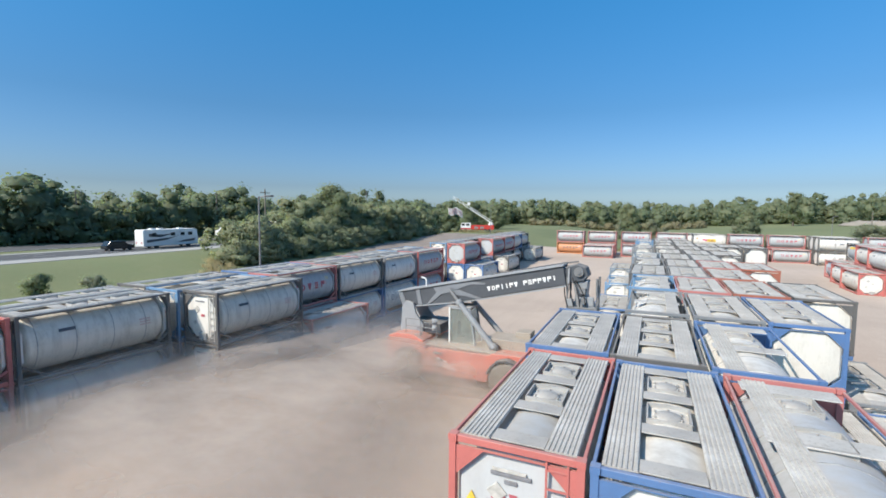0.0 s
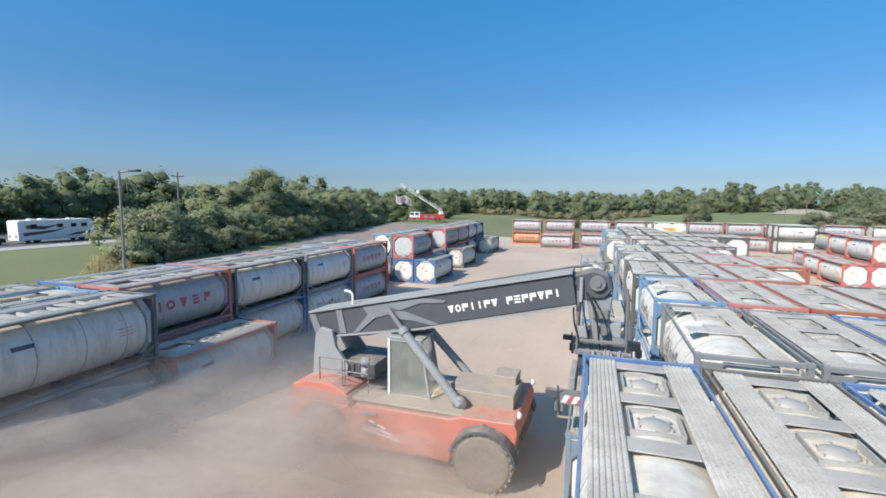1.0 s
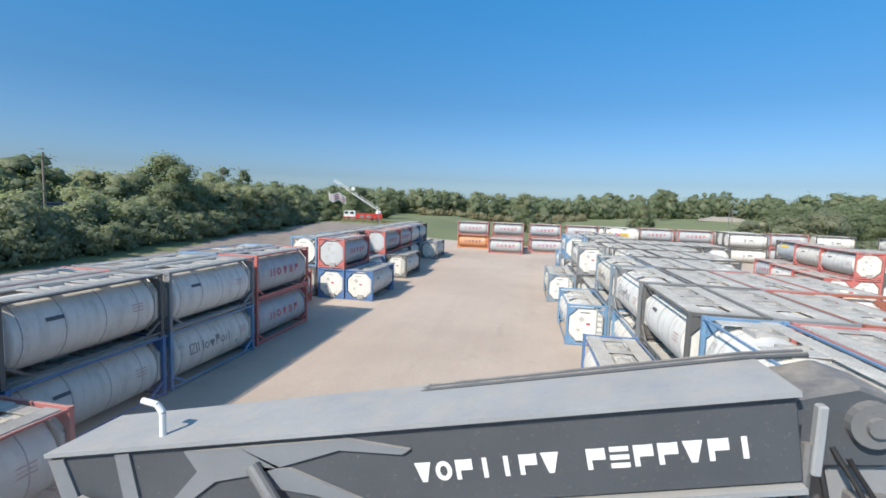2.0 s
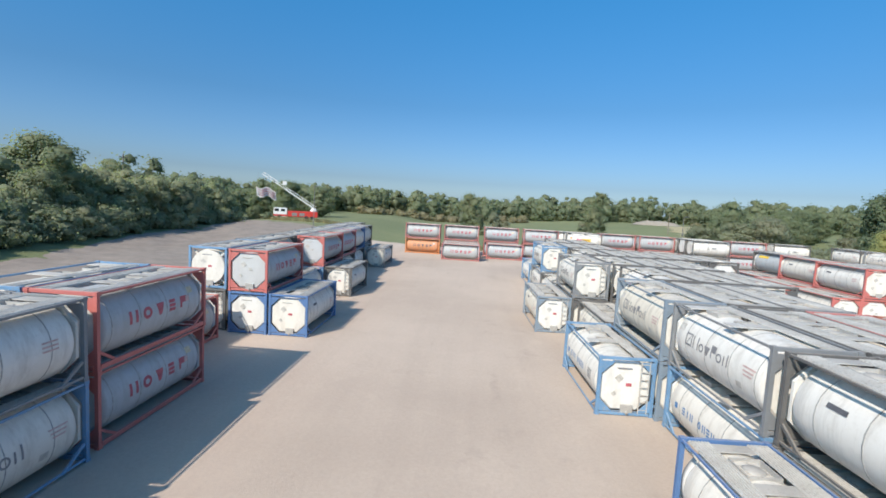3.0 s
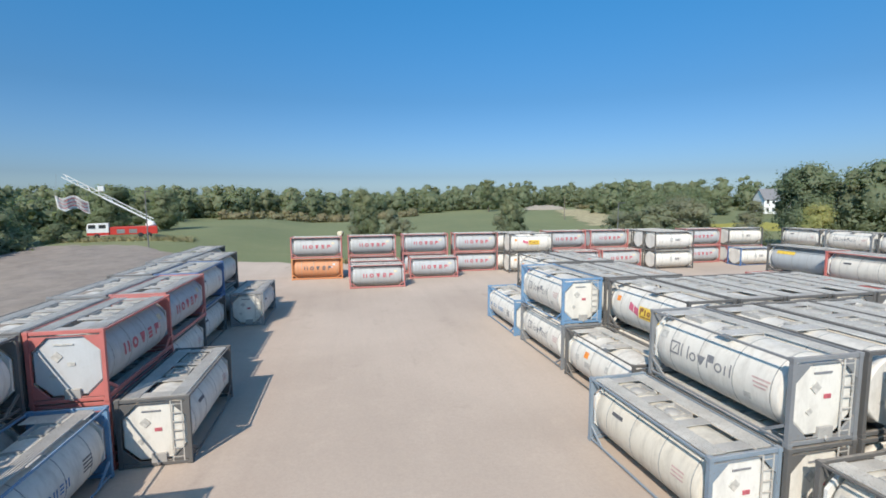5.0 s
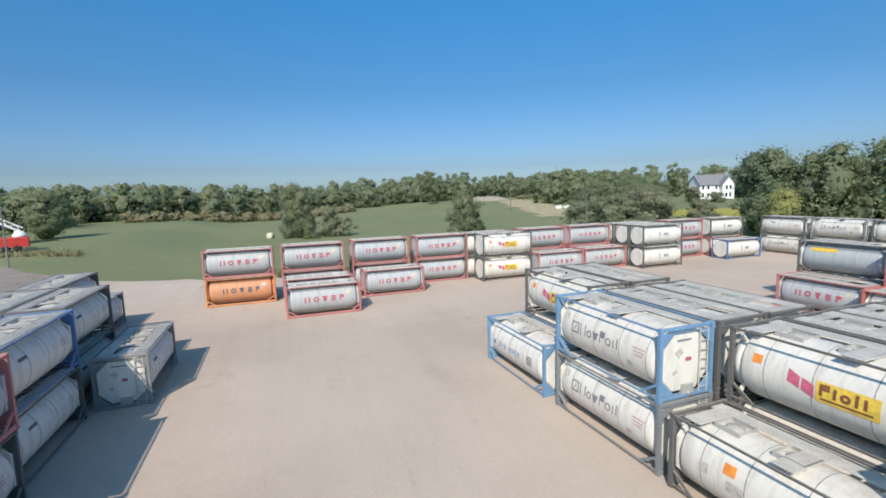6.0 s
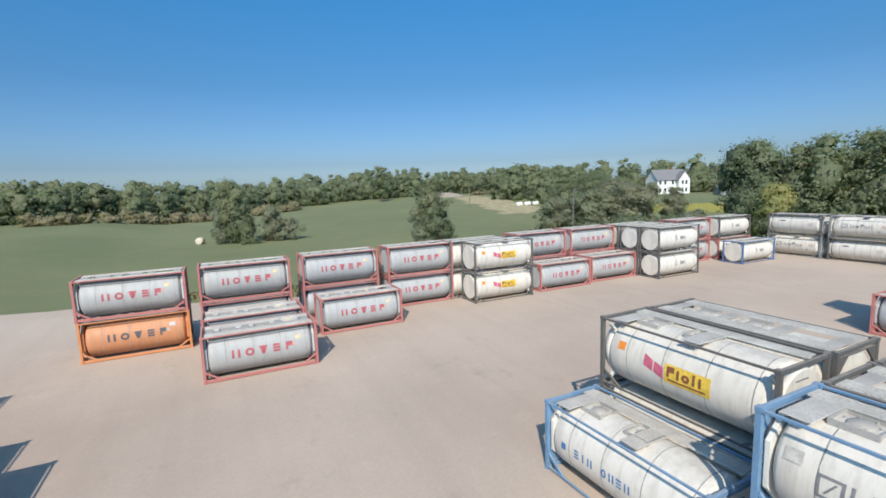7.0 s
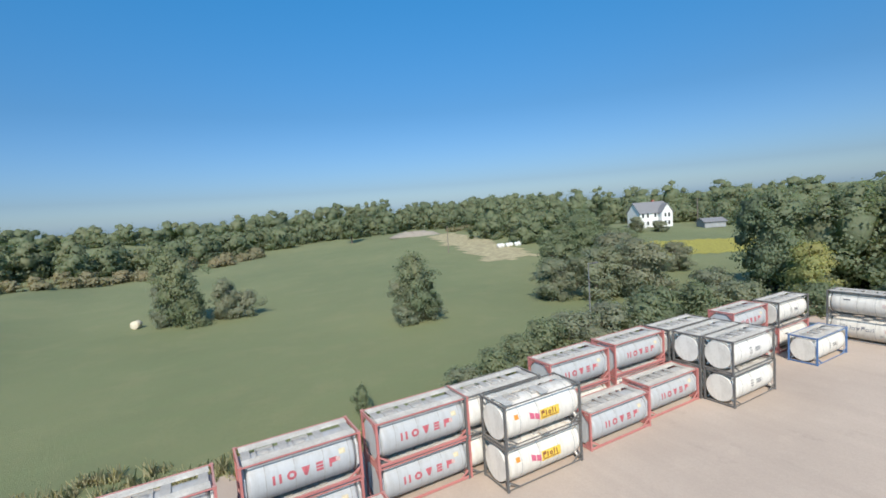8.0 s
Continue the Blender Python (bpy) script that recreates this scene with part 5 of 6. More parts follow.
    part("seat", bm, BLACK, cab, "empty black driver seat")
    # boom: dark box section with light flanges, tower at its foot
    bm = bmesh.new()
    prism(bm, [(-4.0, 4.60), (5.35, 6.62), (5.50, 5.72), (0.2, 4.46), (-1.6, 4.0), (-3.72, 3.78)], "y", -0.62, 0.50)
    bevelled(bm, 0.02)
    boom = part("boom", bm, STK_GREY, root, "dark grey telescopic boom with light flanges and white lettering bars")
    for a, b in (((-4.0, -0.06, 4.65), (5.35, -0.06, 6.67)), ((-3.72, -0.06, 3.74), (0.2, -0.06, 4.41)), ((0.2, -0.06, 4.41), (5.5, -0.06, 5.67))):
        bm = bmesh.new()
        beam(bm, a, b, 1.28, 0.06)
        part("flange", bm, STK_LIGHT, boom)
    for pts in (((-3.98, 4.56), (-3.72, 4.62), (-3.40, 3.90), (-3.70, 3.82)), ((-2.85, 4.82), (-2.62, 4.87), (-2.42, 4.02), (-2.68, 3.98)),
                ((-1.75, 5.02), (-0.95, 5.20), (-0.35, 5.02), (-0.72, 4.86), (-1.28, 4.68), (-1.95, 4.10), (-2.15, 4.06), (-1.55, 4.78)),
                ((-0.95, 5.20), (0.55, 5.52), (1.35, 5.50), (1.25, 5.42), (0.45, 5.36), (-0.40, 5.00)),
                ((-0.60, 4.98), (-0.20, 5.02), (1.10, 4.68), (0.86, 4.62), (0.15, 4.72), (-0.40, 4.72))):
        bm = bmesh.new()
        prism(bm, list(pts), "y", -0.66, -0.62)
        part("stiffener", bm, STIFFENER, boom)
    slope = math.atan2(2.02, 9.35)
    for i, kind in enumerate(("wedge", "ring", "block", "bar", "bar", "block", "wedge", "", "block", "three", "block", "block", "wedge", "block", "bar")):
        if kind:
            u = 1.52 + i * 0.243
            bm = glyph_cells(kind, 0.84, 0.24, 0.23, lambda u2, v2: (u2, 0, v2))
            part("lettering_bar", bm, LETTER, boom, m=Matrix.Translation((u, -0.632, 5.20 + (u - 1.42) * 0.234)) @ Matrix.Rotation(-slope, 4, "Y"))
    # inner section and head
    bm = bmesh.new()
    prism(bm, [(5.2, 6.50), (5.95, 6.74), (6.40, 6.60), (6.55, 6.2), (6.3, 5.92), (5.45, 5.80)], "y", -0.5, 0.4)
    bevelled(bm, 0.04)
    part("boom_head", bm, STK_GREY, root, "dark grey boom head")
    for y in (-0.54, 0.44):
        bm = bmesh.new()
        rod(bm, (0, -0.07, 0), (0, 0.07, 0), 0.23, 18)
        rod(bm, (0, -0.12, 0), (0, 0.12, 0), 0.10, 12)
        part("pivot_drum", bm, STEEL, root, m=Matrix.Translation((6.08, y, 6.38)))
    bm = bmesh.new()
    prism(bm, [(5.76, 5.95), (6.52, 5.95), (6.46, 5.2), (6.62, 4.9), (6.95, 4.62), (6.98, 4.25), (5.55, 4.25), (5.58, 4.62), (5.90, 4.9), (5.90, 5.2)], "y", -0.40, 0.32)
    bevelled(bm, 0.03)
    part("hanger", bm, HANGER_GREY, root, "worn grey rotator hanger")
    # clamps, motor, manifold and guard plates of the rotator
    for x, y, z, sx, sy, sz, nm in ((5.62, -0.52, 6.15, 0.10, 0.16, 0.75, "head_bracket"), (5.62, 0.42, 6.15, 0.10, 0.16, 0.75, "head_bracket"), (6.2, -0.46, 5.45, 0.46, 0.22, 0.30, "manifold"),
                                    (5.7, -0.46, 4.85, 0.30, 0.20, 0.36, "valve_block"), (6.65, -0.30, 4.95, 0.30, 0.24, 0.44, "valve_block"), (6.25, -0.62, 4.62, 1.25, 0.10, 0.10, "guard_rail"), (6.25, -0.85, 4.32, 1.5, 0.10, 0.14, "guard_rail")):
        bm = bmesh.new()
        box(bm, x, y, z, sx, sy, sz)
        bevelled(bm, 0.02)
        part(nm, bm, STEEL if nm in ("manifold", "guard_rail") else STK_LIGHT, root)
    bm = bmesh.new()
    rod(bm, (6.3, -0.6, 4.98), (6.3, -0.25, 4.98), 0.16, 16)
    part("slew_motor", bm, STEEL, root)
    for y in (0.34, 0.46):
        bm = bmesh.new()
        rod(bm, (1.35, y, 5.85), (5.2, y, 6.69), 0.035, 8)
        rod(bm, (1.2, y, 5.76), (1.35, y, 5.85), 0.035, 8)
        rod(bm, (5.2, y, 6.69), (5.9, y, 6.80), 0.035, 8)
        part("boom_pipe", bm, STK_GREY, boom)
    for x, y in ((5.55, -0.5), (6.95, -0.5), (5.55, 0.4), (6.95, 0.4)):
        bm = bmesh.new()
        rod(bm, (x, y, 6.1), (x, y, 5.3), 0.06, 8)
        rod(bm, (x, y, 5.3), (x, y, 4.3), 0.04, 8)
        part("damper", bm, STEEL, root)
    # hoses
    for i in range(4):
        x = 5.44 + 0.30 * i
        part("hose", hose_mesh([(5.45 + 0.16 * i, -0.5, 6.28 - 0.10 * i), (x, -0.58 - 0.06 * (i % 3), 5.25 + 0.14 * (i % 3)), (5.75 + 0.24 * i, -0.55, 4.2)], 0.028, BLACK), BLACK, root)
    # lift cylinders
    for y in (-1.06, 0.92):
        bm = bmesh.new()
        rod(bm, (2.0, y, 2.2), (-0.05, y * 0.84, 4.36), 0.15, 16)
        rod(bm, (-0.02, y * 0.84, 4.33), (-0.16, y * 0.82, 4.48), 0.19, 16)
        cyl = part("lift_cylinder", bm, STK_LIGHT, root, "dusty grey lift cylinder with a collar")
        bm = bmesh.new()
        rod(bm, (-0.14, y * 0.82, 4.46), (-0.7, y * 0.68, 5.02), 0.09, 12)
        part("piston_rod", bm, STEEL, cyl, "dull steel piston rod")
        bm = bmesh.new()
        lathe(bm, [(-0.1, 0.02), (-0.1, 0.24), (0.1, 0.24), (0.1, 0.02)], 18, "y")
        part("cylinder_foot", bm, STEEL, cyl, m=Matrix.Translation((2.0, y, 2.25)))
    for sy in (-1, 1):
        bm = bmesh.new()
        prism(bm, [(-3.75, 2.3), (-2.3, 2.4), (-2.25, 2.9), (-2.75, 3.5), (-2.9, 4.1), (-3.35, 4.2), (-3.6, 3.9)], "y", sy * 0.78 - 0.08, sy * 0.78 + 0.08)
        bevelled(bm, 0.02)
        part("boom_tower", bm, STK_LIGHT, root, "grey pivot plate of the boom")
    bm = bmesh.new()
    rod(bm, (-2.3, -0.4, 4.9), (-2.3, -0.4, 5.38), 0.045, 10)
    rod(bm, (-2.3, -0.4, 5.38), (-2.38, -0.4, 5.49), 0.045, 10)
    rod(bm, (-2.38, -0.4, 5.49), (-2.62, -0.4, 5.52), 0.045, 10)
    part("exhaust_pipe", bm, STK_WHITE, root, "bent pale exhaust pipe")
    # spreader
    bm = bmesh.new()
    box(bm, 6.35, 0, 4.02, 1.5, 1.5, 0.35)
    box(bm, 6.35, 0, 3.72, 0.75, 5.6, 0.34)
    for y in (-1.2, 1.2):
        box(bm, 6.35, y, 3.98, 0.95, 0.35, 0.3)
    bevelled(bm, 0.025)
    spr = part("spreader", bm, STK_GREY, root, "dark grey container spreader")
    for y in (-2.65, 2.75):
        bm = bmesh.new()
        box(bm, 6.4, y, 3.62, 2.4, 0.30, 0.30)
        for x in (5.25, 7.55):
            box(bm, x, y, 3.38, 0.22, 0.24, 0.26)
            rod(bm, (x, y, 3.3), (x, y, 3.12), 0.05, 8)
        e = part("end_beam", bm, STEEL, spr)
        bm = bmesh.new()
        box(bm, 5.22, y - 0.16, 3.62, 0.05, 0.05, 0.7)
        box(bm, 5.05, y - 0.1, 3.75, 0.3, 0.2, 0.16)
        part("twistlock_guide", bm, STK_GREY, spr)
        for i in range(8):
            bm = bmesh.new()
            prism(bm, [(5.3 + i * 0.13, 3.52), (5.43 + i * 0.13, 3.52), (5.53 + i * 0.13, 3.72), (5.40 + i * 0.13, 3.72)], "y", y - 0.156, y - 0.152)
            part("warning_stripe", bm, MARK_RED if i % 2 else LETTER, spr)
    bm = bmesh.new()
    box(bm, 6.35, -1.5, 3.95, 0.7, 1.0, 0.1)
    part("hose_tray", bm, STK_LIGHT, spr, "ribbed grey hose tray")
    sway = random.Random(31)
    for i in range(15):
        lift, x = sway.uniform(-0.09, 0.09), 5.86 + i * 0.068
        part("hose_loop", hose_mesh([(x, -0.55, 4.05), (x + sway.uniform(-0.05, 0.05), -0.95, 4.40 + lift), (x + sway.uniform(-0.08, 0.08), -1.55, 4.28 + lift), (x + sway.uniform(-0.08, 0.08), -2.15, 4.02 + lift * 0.5), (x, -2.45, 3.86)], 0.034, STK_LIGHT), STK_LIGHT, spr, "dusty grey hydraulic hose")
    for x, y, z, sx, sy, sz in ((5.55, -1.75, 3.95, 0.16, 1.5, 0.34), (7.12, -1.75, 3.95, 0.16, 1.5, 0.34), (6.35, -0.72, 4.30, 1.5, 0.16, 0.14)):
        bm = bmesh.new()
        box(bm, x, y, z, sx, sy, sz)
        bevelled(bm, 0.02)
        part("guide_plate", bm, HANGER_GREY, spr)
    return root


def cab_floor():
    bm = bmesh.new()
    box(bm, 0.12, 0, 0.04, 1.75, 1.14, 0.10)
    bevelled(bm, 0.02)
    return bm


def cab_frame(cab):
    """Pillars, rails and roof of the cab."""
    for y in (-0.55, 0.55):
        for name, a, b, w in (("rear_pillar", (-0.72, y, 0), (-0.72, y, 2.08), 0.09), ("front_pillar", (1.0, y, 0.05), (0.60, y, 2.08), 0.08),
                              ("sill", (-0.68, y, 0.06), (0.96, y, 0.06), 0.10), ("roof_rail", (-0.68, y, 2.05), (0.58, y, 2.05), 0.09)):
            bm = bmesh.new()
            beam(bm, a, b, w)
            part(name, bm, STK_WHITE if name == "rear_pillar" else STK_LIGHT, cab)
    bm = bmesh.new()
    box(bm, -0.05, 0, 2.13, 1.5, 1.24, 0.08)
    bevelled(bm, 0.02)
    part("roof", bm, STK_LIGHT, cab)
    bm = bmesh.new()
    box(bm, -0.45, 0, 2.26, 0.6, 0.7, 0.18)
    bevelled(bm, 0.03)
    part("cooling_unit", bm, STK_GREY, cab)


reach_stacker(pose(-8.35, 27.15, 0.03))

# ---------------------------------------------------------------- dust thrown up by the wheels
dust_mat, dnt, _ = material("airborne_dust")
dust_uv = dnt.nodes.new("ShaderNodeTexCoord")
dust_xyz = dnt.nodes.new("ShaderNodeSeparateXYZ")
dnt.links.new(dust_uv.outputs["Object"], dust_xyz.inputs[0])
fades = []
for k in (0, 1):
    away = times(dnt, dust_xyz.outputs[k], dust_xyz.outputs[k])
    side_fade = ramp(dnt, away, 1.0, 0.12)
    fades.append(times(dnt, side_fade, side_fade))
puffs = ramp(dnt, noise_tex(dnt, world_pos(dnt, (0.16, 0.22, 0.30)), 1.0, 5, 0.55), 0.20, 0.66)
thick = times(dnt, times(dnt, fades[0], fades[1]), times(dnt, puffs, 0.66))
dmix, dtr, dout = dnt.nodes.new("ShaderNodeMixShader"), dnt.nodes.new("ShaderNodeBsdfTransparent"), dnt.nodes["Material Output"]
ddif, dtl, dadd = dnt.nodes.new("ShaderNodeBsdfDiffuse"), dnt.nodes.new("ShaderNodeBsdfTranslucent"), dnt.nodes.new("ShaderNodeMixShader")
ddif.inputs["Color"].default_value = dtl.inputs["Color"].default_value = (0.73, 0.645, 0.57, 1)
dnt.links.new(ddif.outputs[0], dadd.inputs[1]), dnt.links.new(dtl.outputs[0], dadd.inputs[2])
dnt.links.new(thick, dmix.inputs[0]), dnt.links.new(dtr.outputs[0], dmix.inputs[1]), dnt.links.new(dadd.outputs[0], dmix.inputs[2])
dnt.links.new(dmix.outputs[0], dout.inputs["Surface"])
dust = thing("dust_cloud", "pale brown dust cloud hanging low over the gravel", "dust cloud")
tagged(dust, kind="stuff")


def dust_veil(seed, m, wave):
    """A softly waved sheet from -1 to 1, thinning out to all its edges."""
    bm = bmesh.new()
    n = 22
    grid = [[bm.verts.new((-1 + 2 * i / n, -1 + 2 * j / n, wave * noise.noise((i * 0.22, j * 0.22, seed * 7.0)))) for i in range(n + 1)] for j in range(n + 1)]
    for j in range(n):
        for i in range(n):
            bm.faces.new((grid[j][i], grid[j][i + 1], grid[j + 1][i + 1], grid[j + 1][i])).smooth = True
    part("dust_veil", bm, dust_mat, dust, m=m)


# lying layers over the aisle, the lowest the widest
for k, (cx, cy, hx, hy, z) in enumerate(((-12.6, 13.0, 12.0, 19.0, 0.55), (-13.1, 15.0, 10.6, 17.2, 1.3), (-13.4, 17.5, 8.8, 14.5, 2.3))):
    dust_veil(k, Matrix.Translation((cx, cy, z)) @ Matrix.Rotation(radians(0.8), 4, "Y") @ Matrix.Diagonal((hx, hy, 1.0, 1)), 0.26)
# standing swirls along the foot of the stacks and behind the wheels
for k, (cx, cy, half, hz, turn) in enumerate(((-19.6, 17.0, 19.0, 3.2, 90), (-16.5, 21.0, 15.0, 3.8, 84), (-12.2, 25.0, 9.0, 4.4, 80), (-9.6, 24.3, 7.0, 3.0, 5))):
    dust_veil(20 + k, Matrix.Translation((cx, cy, 0.5)) @ Matrix.Rotation(radians(turn), 4, "Z") @ Matrix.Rotation(radians(78), 4, "X") @ Matrix.Diagonal((half, hz, 0.6, 1)), 0.7)


# ---------------------------------------------------------------- the road and what drives on it
ASPHALT = gravel_material("worn_asphalt", (0.085, 0.085, 0.085), (0.13, 0.13, 0.128))
CONCRETE = gravel_material("pale_concrete_shoulder", (0.36, 0.345, 0.32), (0.46, 0.445, 0.415))
PAINT_LINE = plain("road_line_white", (0.6, 0.6, 0.57), 0.8)


def strip(name, x0, x1, z, mat, label, category):
    """A lane that runs along the bank on the land's flat top."""
    bm = bmesh.new()
    box(bm, (x0 + x1) / 2, 200, z, x1 - x0, 1400, 0.08)
    ob = new(name, link_mesh(name, bm, mat))
    return tagged(ob, label, category, kind="structure")


strip("road_near", -90.0, -79.5, 2.03, ASPHALT, "dark worn asphalt carriageway on a low bank", "road")
strip("shoulder_near", -79.5, -75.0, 2.02, CONCRETE, "pale concrete road shoulder", "road")
strip("shoulder_median", -91.5, -90.0, 2.02, CONCRETE, "pale concrete strip beside the median", "road")
strip("road_far", -109.0, -97.0, 2.03, ASPHALT, "dark worn asphalt carriageway beyond the median", "road")
for x in (-86.4, -82.9):
    bm = bmesh.new()
    for i in range(60):
        box(bm, x, -40 + i * 9, 2.08, 0.14, 3.0, 0.01)
    tagged(new("lane_marking", link_mesh("lane_marking", bm, PAINT_LINE)), "broken white lane marking", "road marking", kind="structure")
for x in (-79.8, -89.7, -97.4):
    bm = bmesh.new()
    box(bm, x, 200, 2.08, 0.14, 1300, 0.01)
    tagged(new("edge_marking", link_mesh("edge_marking", bm, PAINT_LINE)), "white edge line of the road", "road marking", kind="structure")

VAN_WHITE = painted("motorhome_white", (0.78, 0.78, 0.76), wear_amount=0.05, dust=0.2, rough=0.35)
SWOOSH = plain("dark_swoosh", (0.06, 0.065, 0.08), 0.4)
CAR_DARK = plain("dark_car_paint", (0.03, 0.034, 0.04), 0.25, 0.3)
TRAILER = plain("dark_trailer_side", (0.045, 0.06, 0.10), 0.5)
LIGHT_RED = plain("red_lamp_lens", (0.5, 0.03, 0.03), 0.3)


def road_wheel(parent, x, y, r, w):
    bm = bmesh.new()
    lathe(bm, [(-w / 2, r * 0.5), (-w / 2, r * 0.9), (-w * 0.3, r), (w * 0.3, r), (w / 2, r * 0.9), (w / 2, r * 0.5)], 20, "x")
    t = part("wheel", bm, BLACK, parent, "black tyre", m=Matrix.Translation((x, y, r)))
    bm = bmesh.new()
    lathe(bm, [(-w * 0.46, 0.02), (-w * 0.46, r * 0.5), (w * 0.46, r * 0.5), (w * 0.46, 0.02)], 16, "x")
    part("rim", bm, STEEL, t)


def motorhome(at):
    root = thing("motorhome", "white motorhome with dark swooping stripes on the road", "motorhome", m=at)
    bm = bmesh.new()
    prism(bm, [(-5.4, 0.45), (-5.45, 3.3), (-5.2, 3.45), (4.9, 3.5), (5.3, 3.2), (5.5, 1.9), (5.45, 0.45)], "x", -1.25, 1.25)
    bevelled(bm, 0.05)
    part("body", bm, VAN_WHITE, root)
    for x in (-1.262, 1.262):
        s = 1 if x > 0 else -1
        for pts in (((-4.8, 1.1), (-1.0, 1.5), (1.5, 2.3), (-0.5, 1.9), (-4.8, 1.6)), ((-4.4, 2.2), (-2.2, 2.0), (0.6, 2.75), (-1.8, 2.5), (-4.4, 2.75)), ((0.8, 0.9), (4.6, 1.1), (4.9, 1.6), (2.6, 1.35))):
            bm = bmesh.new()
            prism(bm, list(pts), "x", x - 0.004 * s, x + 0.008 * s)
            part("swoosh", bm, SWOOSH, root)
        for y, w in ((-3.4, 0.8), (0.2, 0.9), (2.2, 0.8), (3.8, 0.9)):
            bm = bmesh.new()
            box(bm, x, y, 2.55, 0.02, w, 0.6)
            part("window", bm, DARK_GLASS, root)
    for y in (-0.5, 0.5):
        bm = bmesh.new()
        box(bm, y * 1.4, -5.46, 1.1, 0.22, 0.03, 0.35)
        part("tail_lamp", bm, LIGHT_RED, root)
    for y in (-3.0, -1.5, 2.5):
        bm = bmesh.new()
        box(bm, 0, y, 3.55, 0.9, 0.9, 0.22)
        bevelled(bm, 0.05)
        part("roof_unit", bm, VAN_WHITE, root)
    for y in (-3.0, 3.4):
        for x in (-1.08, 1.08):
            road_wheel(root, x, y, 0.48, 0.3)
    return root


def dark_car(at):
    root = thing("car", "dark estate car towed behind the motorhome", "car", m=at)
    bm = bmesh.new()
    prism(bm, [(-2.3, 0.35), (-2.35, 0.95), (-2.1, 1.05), (-1.7, 1.68), (0.5, 1.7), (1.2, 1.1), (2.2, 0.95), (2.35, 0.6), (2.3, 0.35)], "x", -0.9, 0.9)
    bevelled(bm, 0.06, 2)
    part("body", bm, CAR_DARK, root)
    for x in (-0.91, 0.91):
        bm = bmesh.new()
        prism(bm, [(-1.85, 1.1), (-1.6, 1.55), (0.45, 1.57), (0.95, 1.12)], "x", x - 0.005, x + 0.005)
        part("window", bm, DARK_GLASS, root)
    for y in (-1.45, 1.45):
        for x in (-0.82, 0.82):
            road_wheel(root, x, y, 0.34, 0.22)


def lorry(at):
    root = thing("lorry", "white lorry tractor with a dark blue box trailer", "lorry", m=at)
    bm = bmesh.new()
    prism(bm, [(0.0, 0.6), (0.0, 1.9), (1.2, 2.1), (1.7, 2.9), (2.3, 3.7), (3.6, 3.9), (3.7, 0.6)], "x", -1.2, 1.2)
    bevelled(bm, 0.08, 2)
    tractor = part("tractor_cab", bm, VAN_WHITE, root, "white sleeper cab")
    bm = bmesh.new()
    vs = [bm.verts.new(v) for v in ((-1.0, 1.24, 2.15), (1.0, 1.24, 2.15), (1.0, 1.66, 2.85), (-1.0, 1.66, 2.85))]
    bm.faces.new(vs)
    bmesh.ops.solidify(bm, geom=list(bm.faces), thickness=-0.03)
    part("windscreen", bm, DARK_GLASS, tractor)
    for x in (-1.21, 1.21):
        bm = bmesh.new()
        box(bm, x, 2.1, 2.4, 0.02, 0.7, 0.55)
        part("window", bm, DARK_GLASS, tractor)
    bm = bmesh.new()
    box(bm, 0, 11.0, 2.6, 2.5, 13.6, 2.7)
    bevelled(bm, 0.03)
    part("trailer", bm, TRAILER, root, "dark blue box trailer")
    bm = bmesh.new()
    box(bm, 0, 9.0, 0.95, 1.0, 17, 0.25)
    part("frame_rail", bm, STEEL, root)
    for y in (1.0, 4.2, 5.4, 14.6, 15.9):
        for x in (-1.05, 1.05):
            road_wheel(root, x, y, 0.5, 0.32)


motorhome(pose(-84.6, 61.6, 2.07)), dark_car(pose(-84.4, 52.4, 2.07)), lorry(pose(-101.5, 86.5, 2.07))

# ---------------------------------------------------------------- poles
WOOD_POLE = plain("weathered_pole_wood", (0.20, 0.17, 0.135), 0.9)
GALV = plain("galvanised_steel", (0.30, 0.31, 0.31), 0.5, 0.5)


def lamp_pole(x, y, h, arm):
    root = thing("street_lamp", "tall dark steel lamp pole with a flat lamp head", "street lamp", m=pose(x, y, land(x, y)))
    bm = bmesh.new()
    rod(bm, (0, 0, -0.2), (0, 0, h), 0.10, 12, 0.06)
    part("pole", bm, STEEL, root)
    bm = bmesh.new()
    rod(bm, (0, 0, h - 0.1), (arm[0], arm[1], h + 0.05), 0.05, 8)
    part("arm", bm, STEEL, root)
    bm = bmesh.new()
    box(bm, arm[0], arm[1], h + 0.02, 0.75, 0.35, 0.14)
    bevelled(bm, 0.03)
    part("lamp_head", bm, STK_GREY, root)


def utility_pole(x, y, h, cross=True):
    root = thing("utility_pole", "weathered wooden utility pole", "utility pole", "utility poles", m=pose(x, y, land(x, y)))
    bm = bmesh.new()
    rod(bm, (0, 0, -0.3), (0, 0, h), 0.19, 10, 0.12)
    part("pole", bm, WOOD_POLE, root)
    if cross:
        bm = bmesh.new()
        box(bm, 0, 0, h - 0.7, 0.12, 2.4, 0.14)
        part("crossarm", bm, WOOD_POLE, root)
        for y2 in (-1.0, 0.0, 1.0):
            bm = bmesh.new()
            rod(bm, (0, y2, h - 0.63), (0, y2, h - 0.4), 0.05, 8)
            part("insulator", bm, GALV, root)


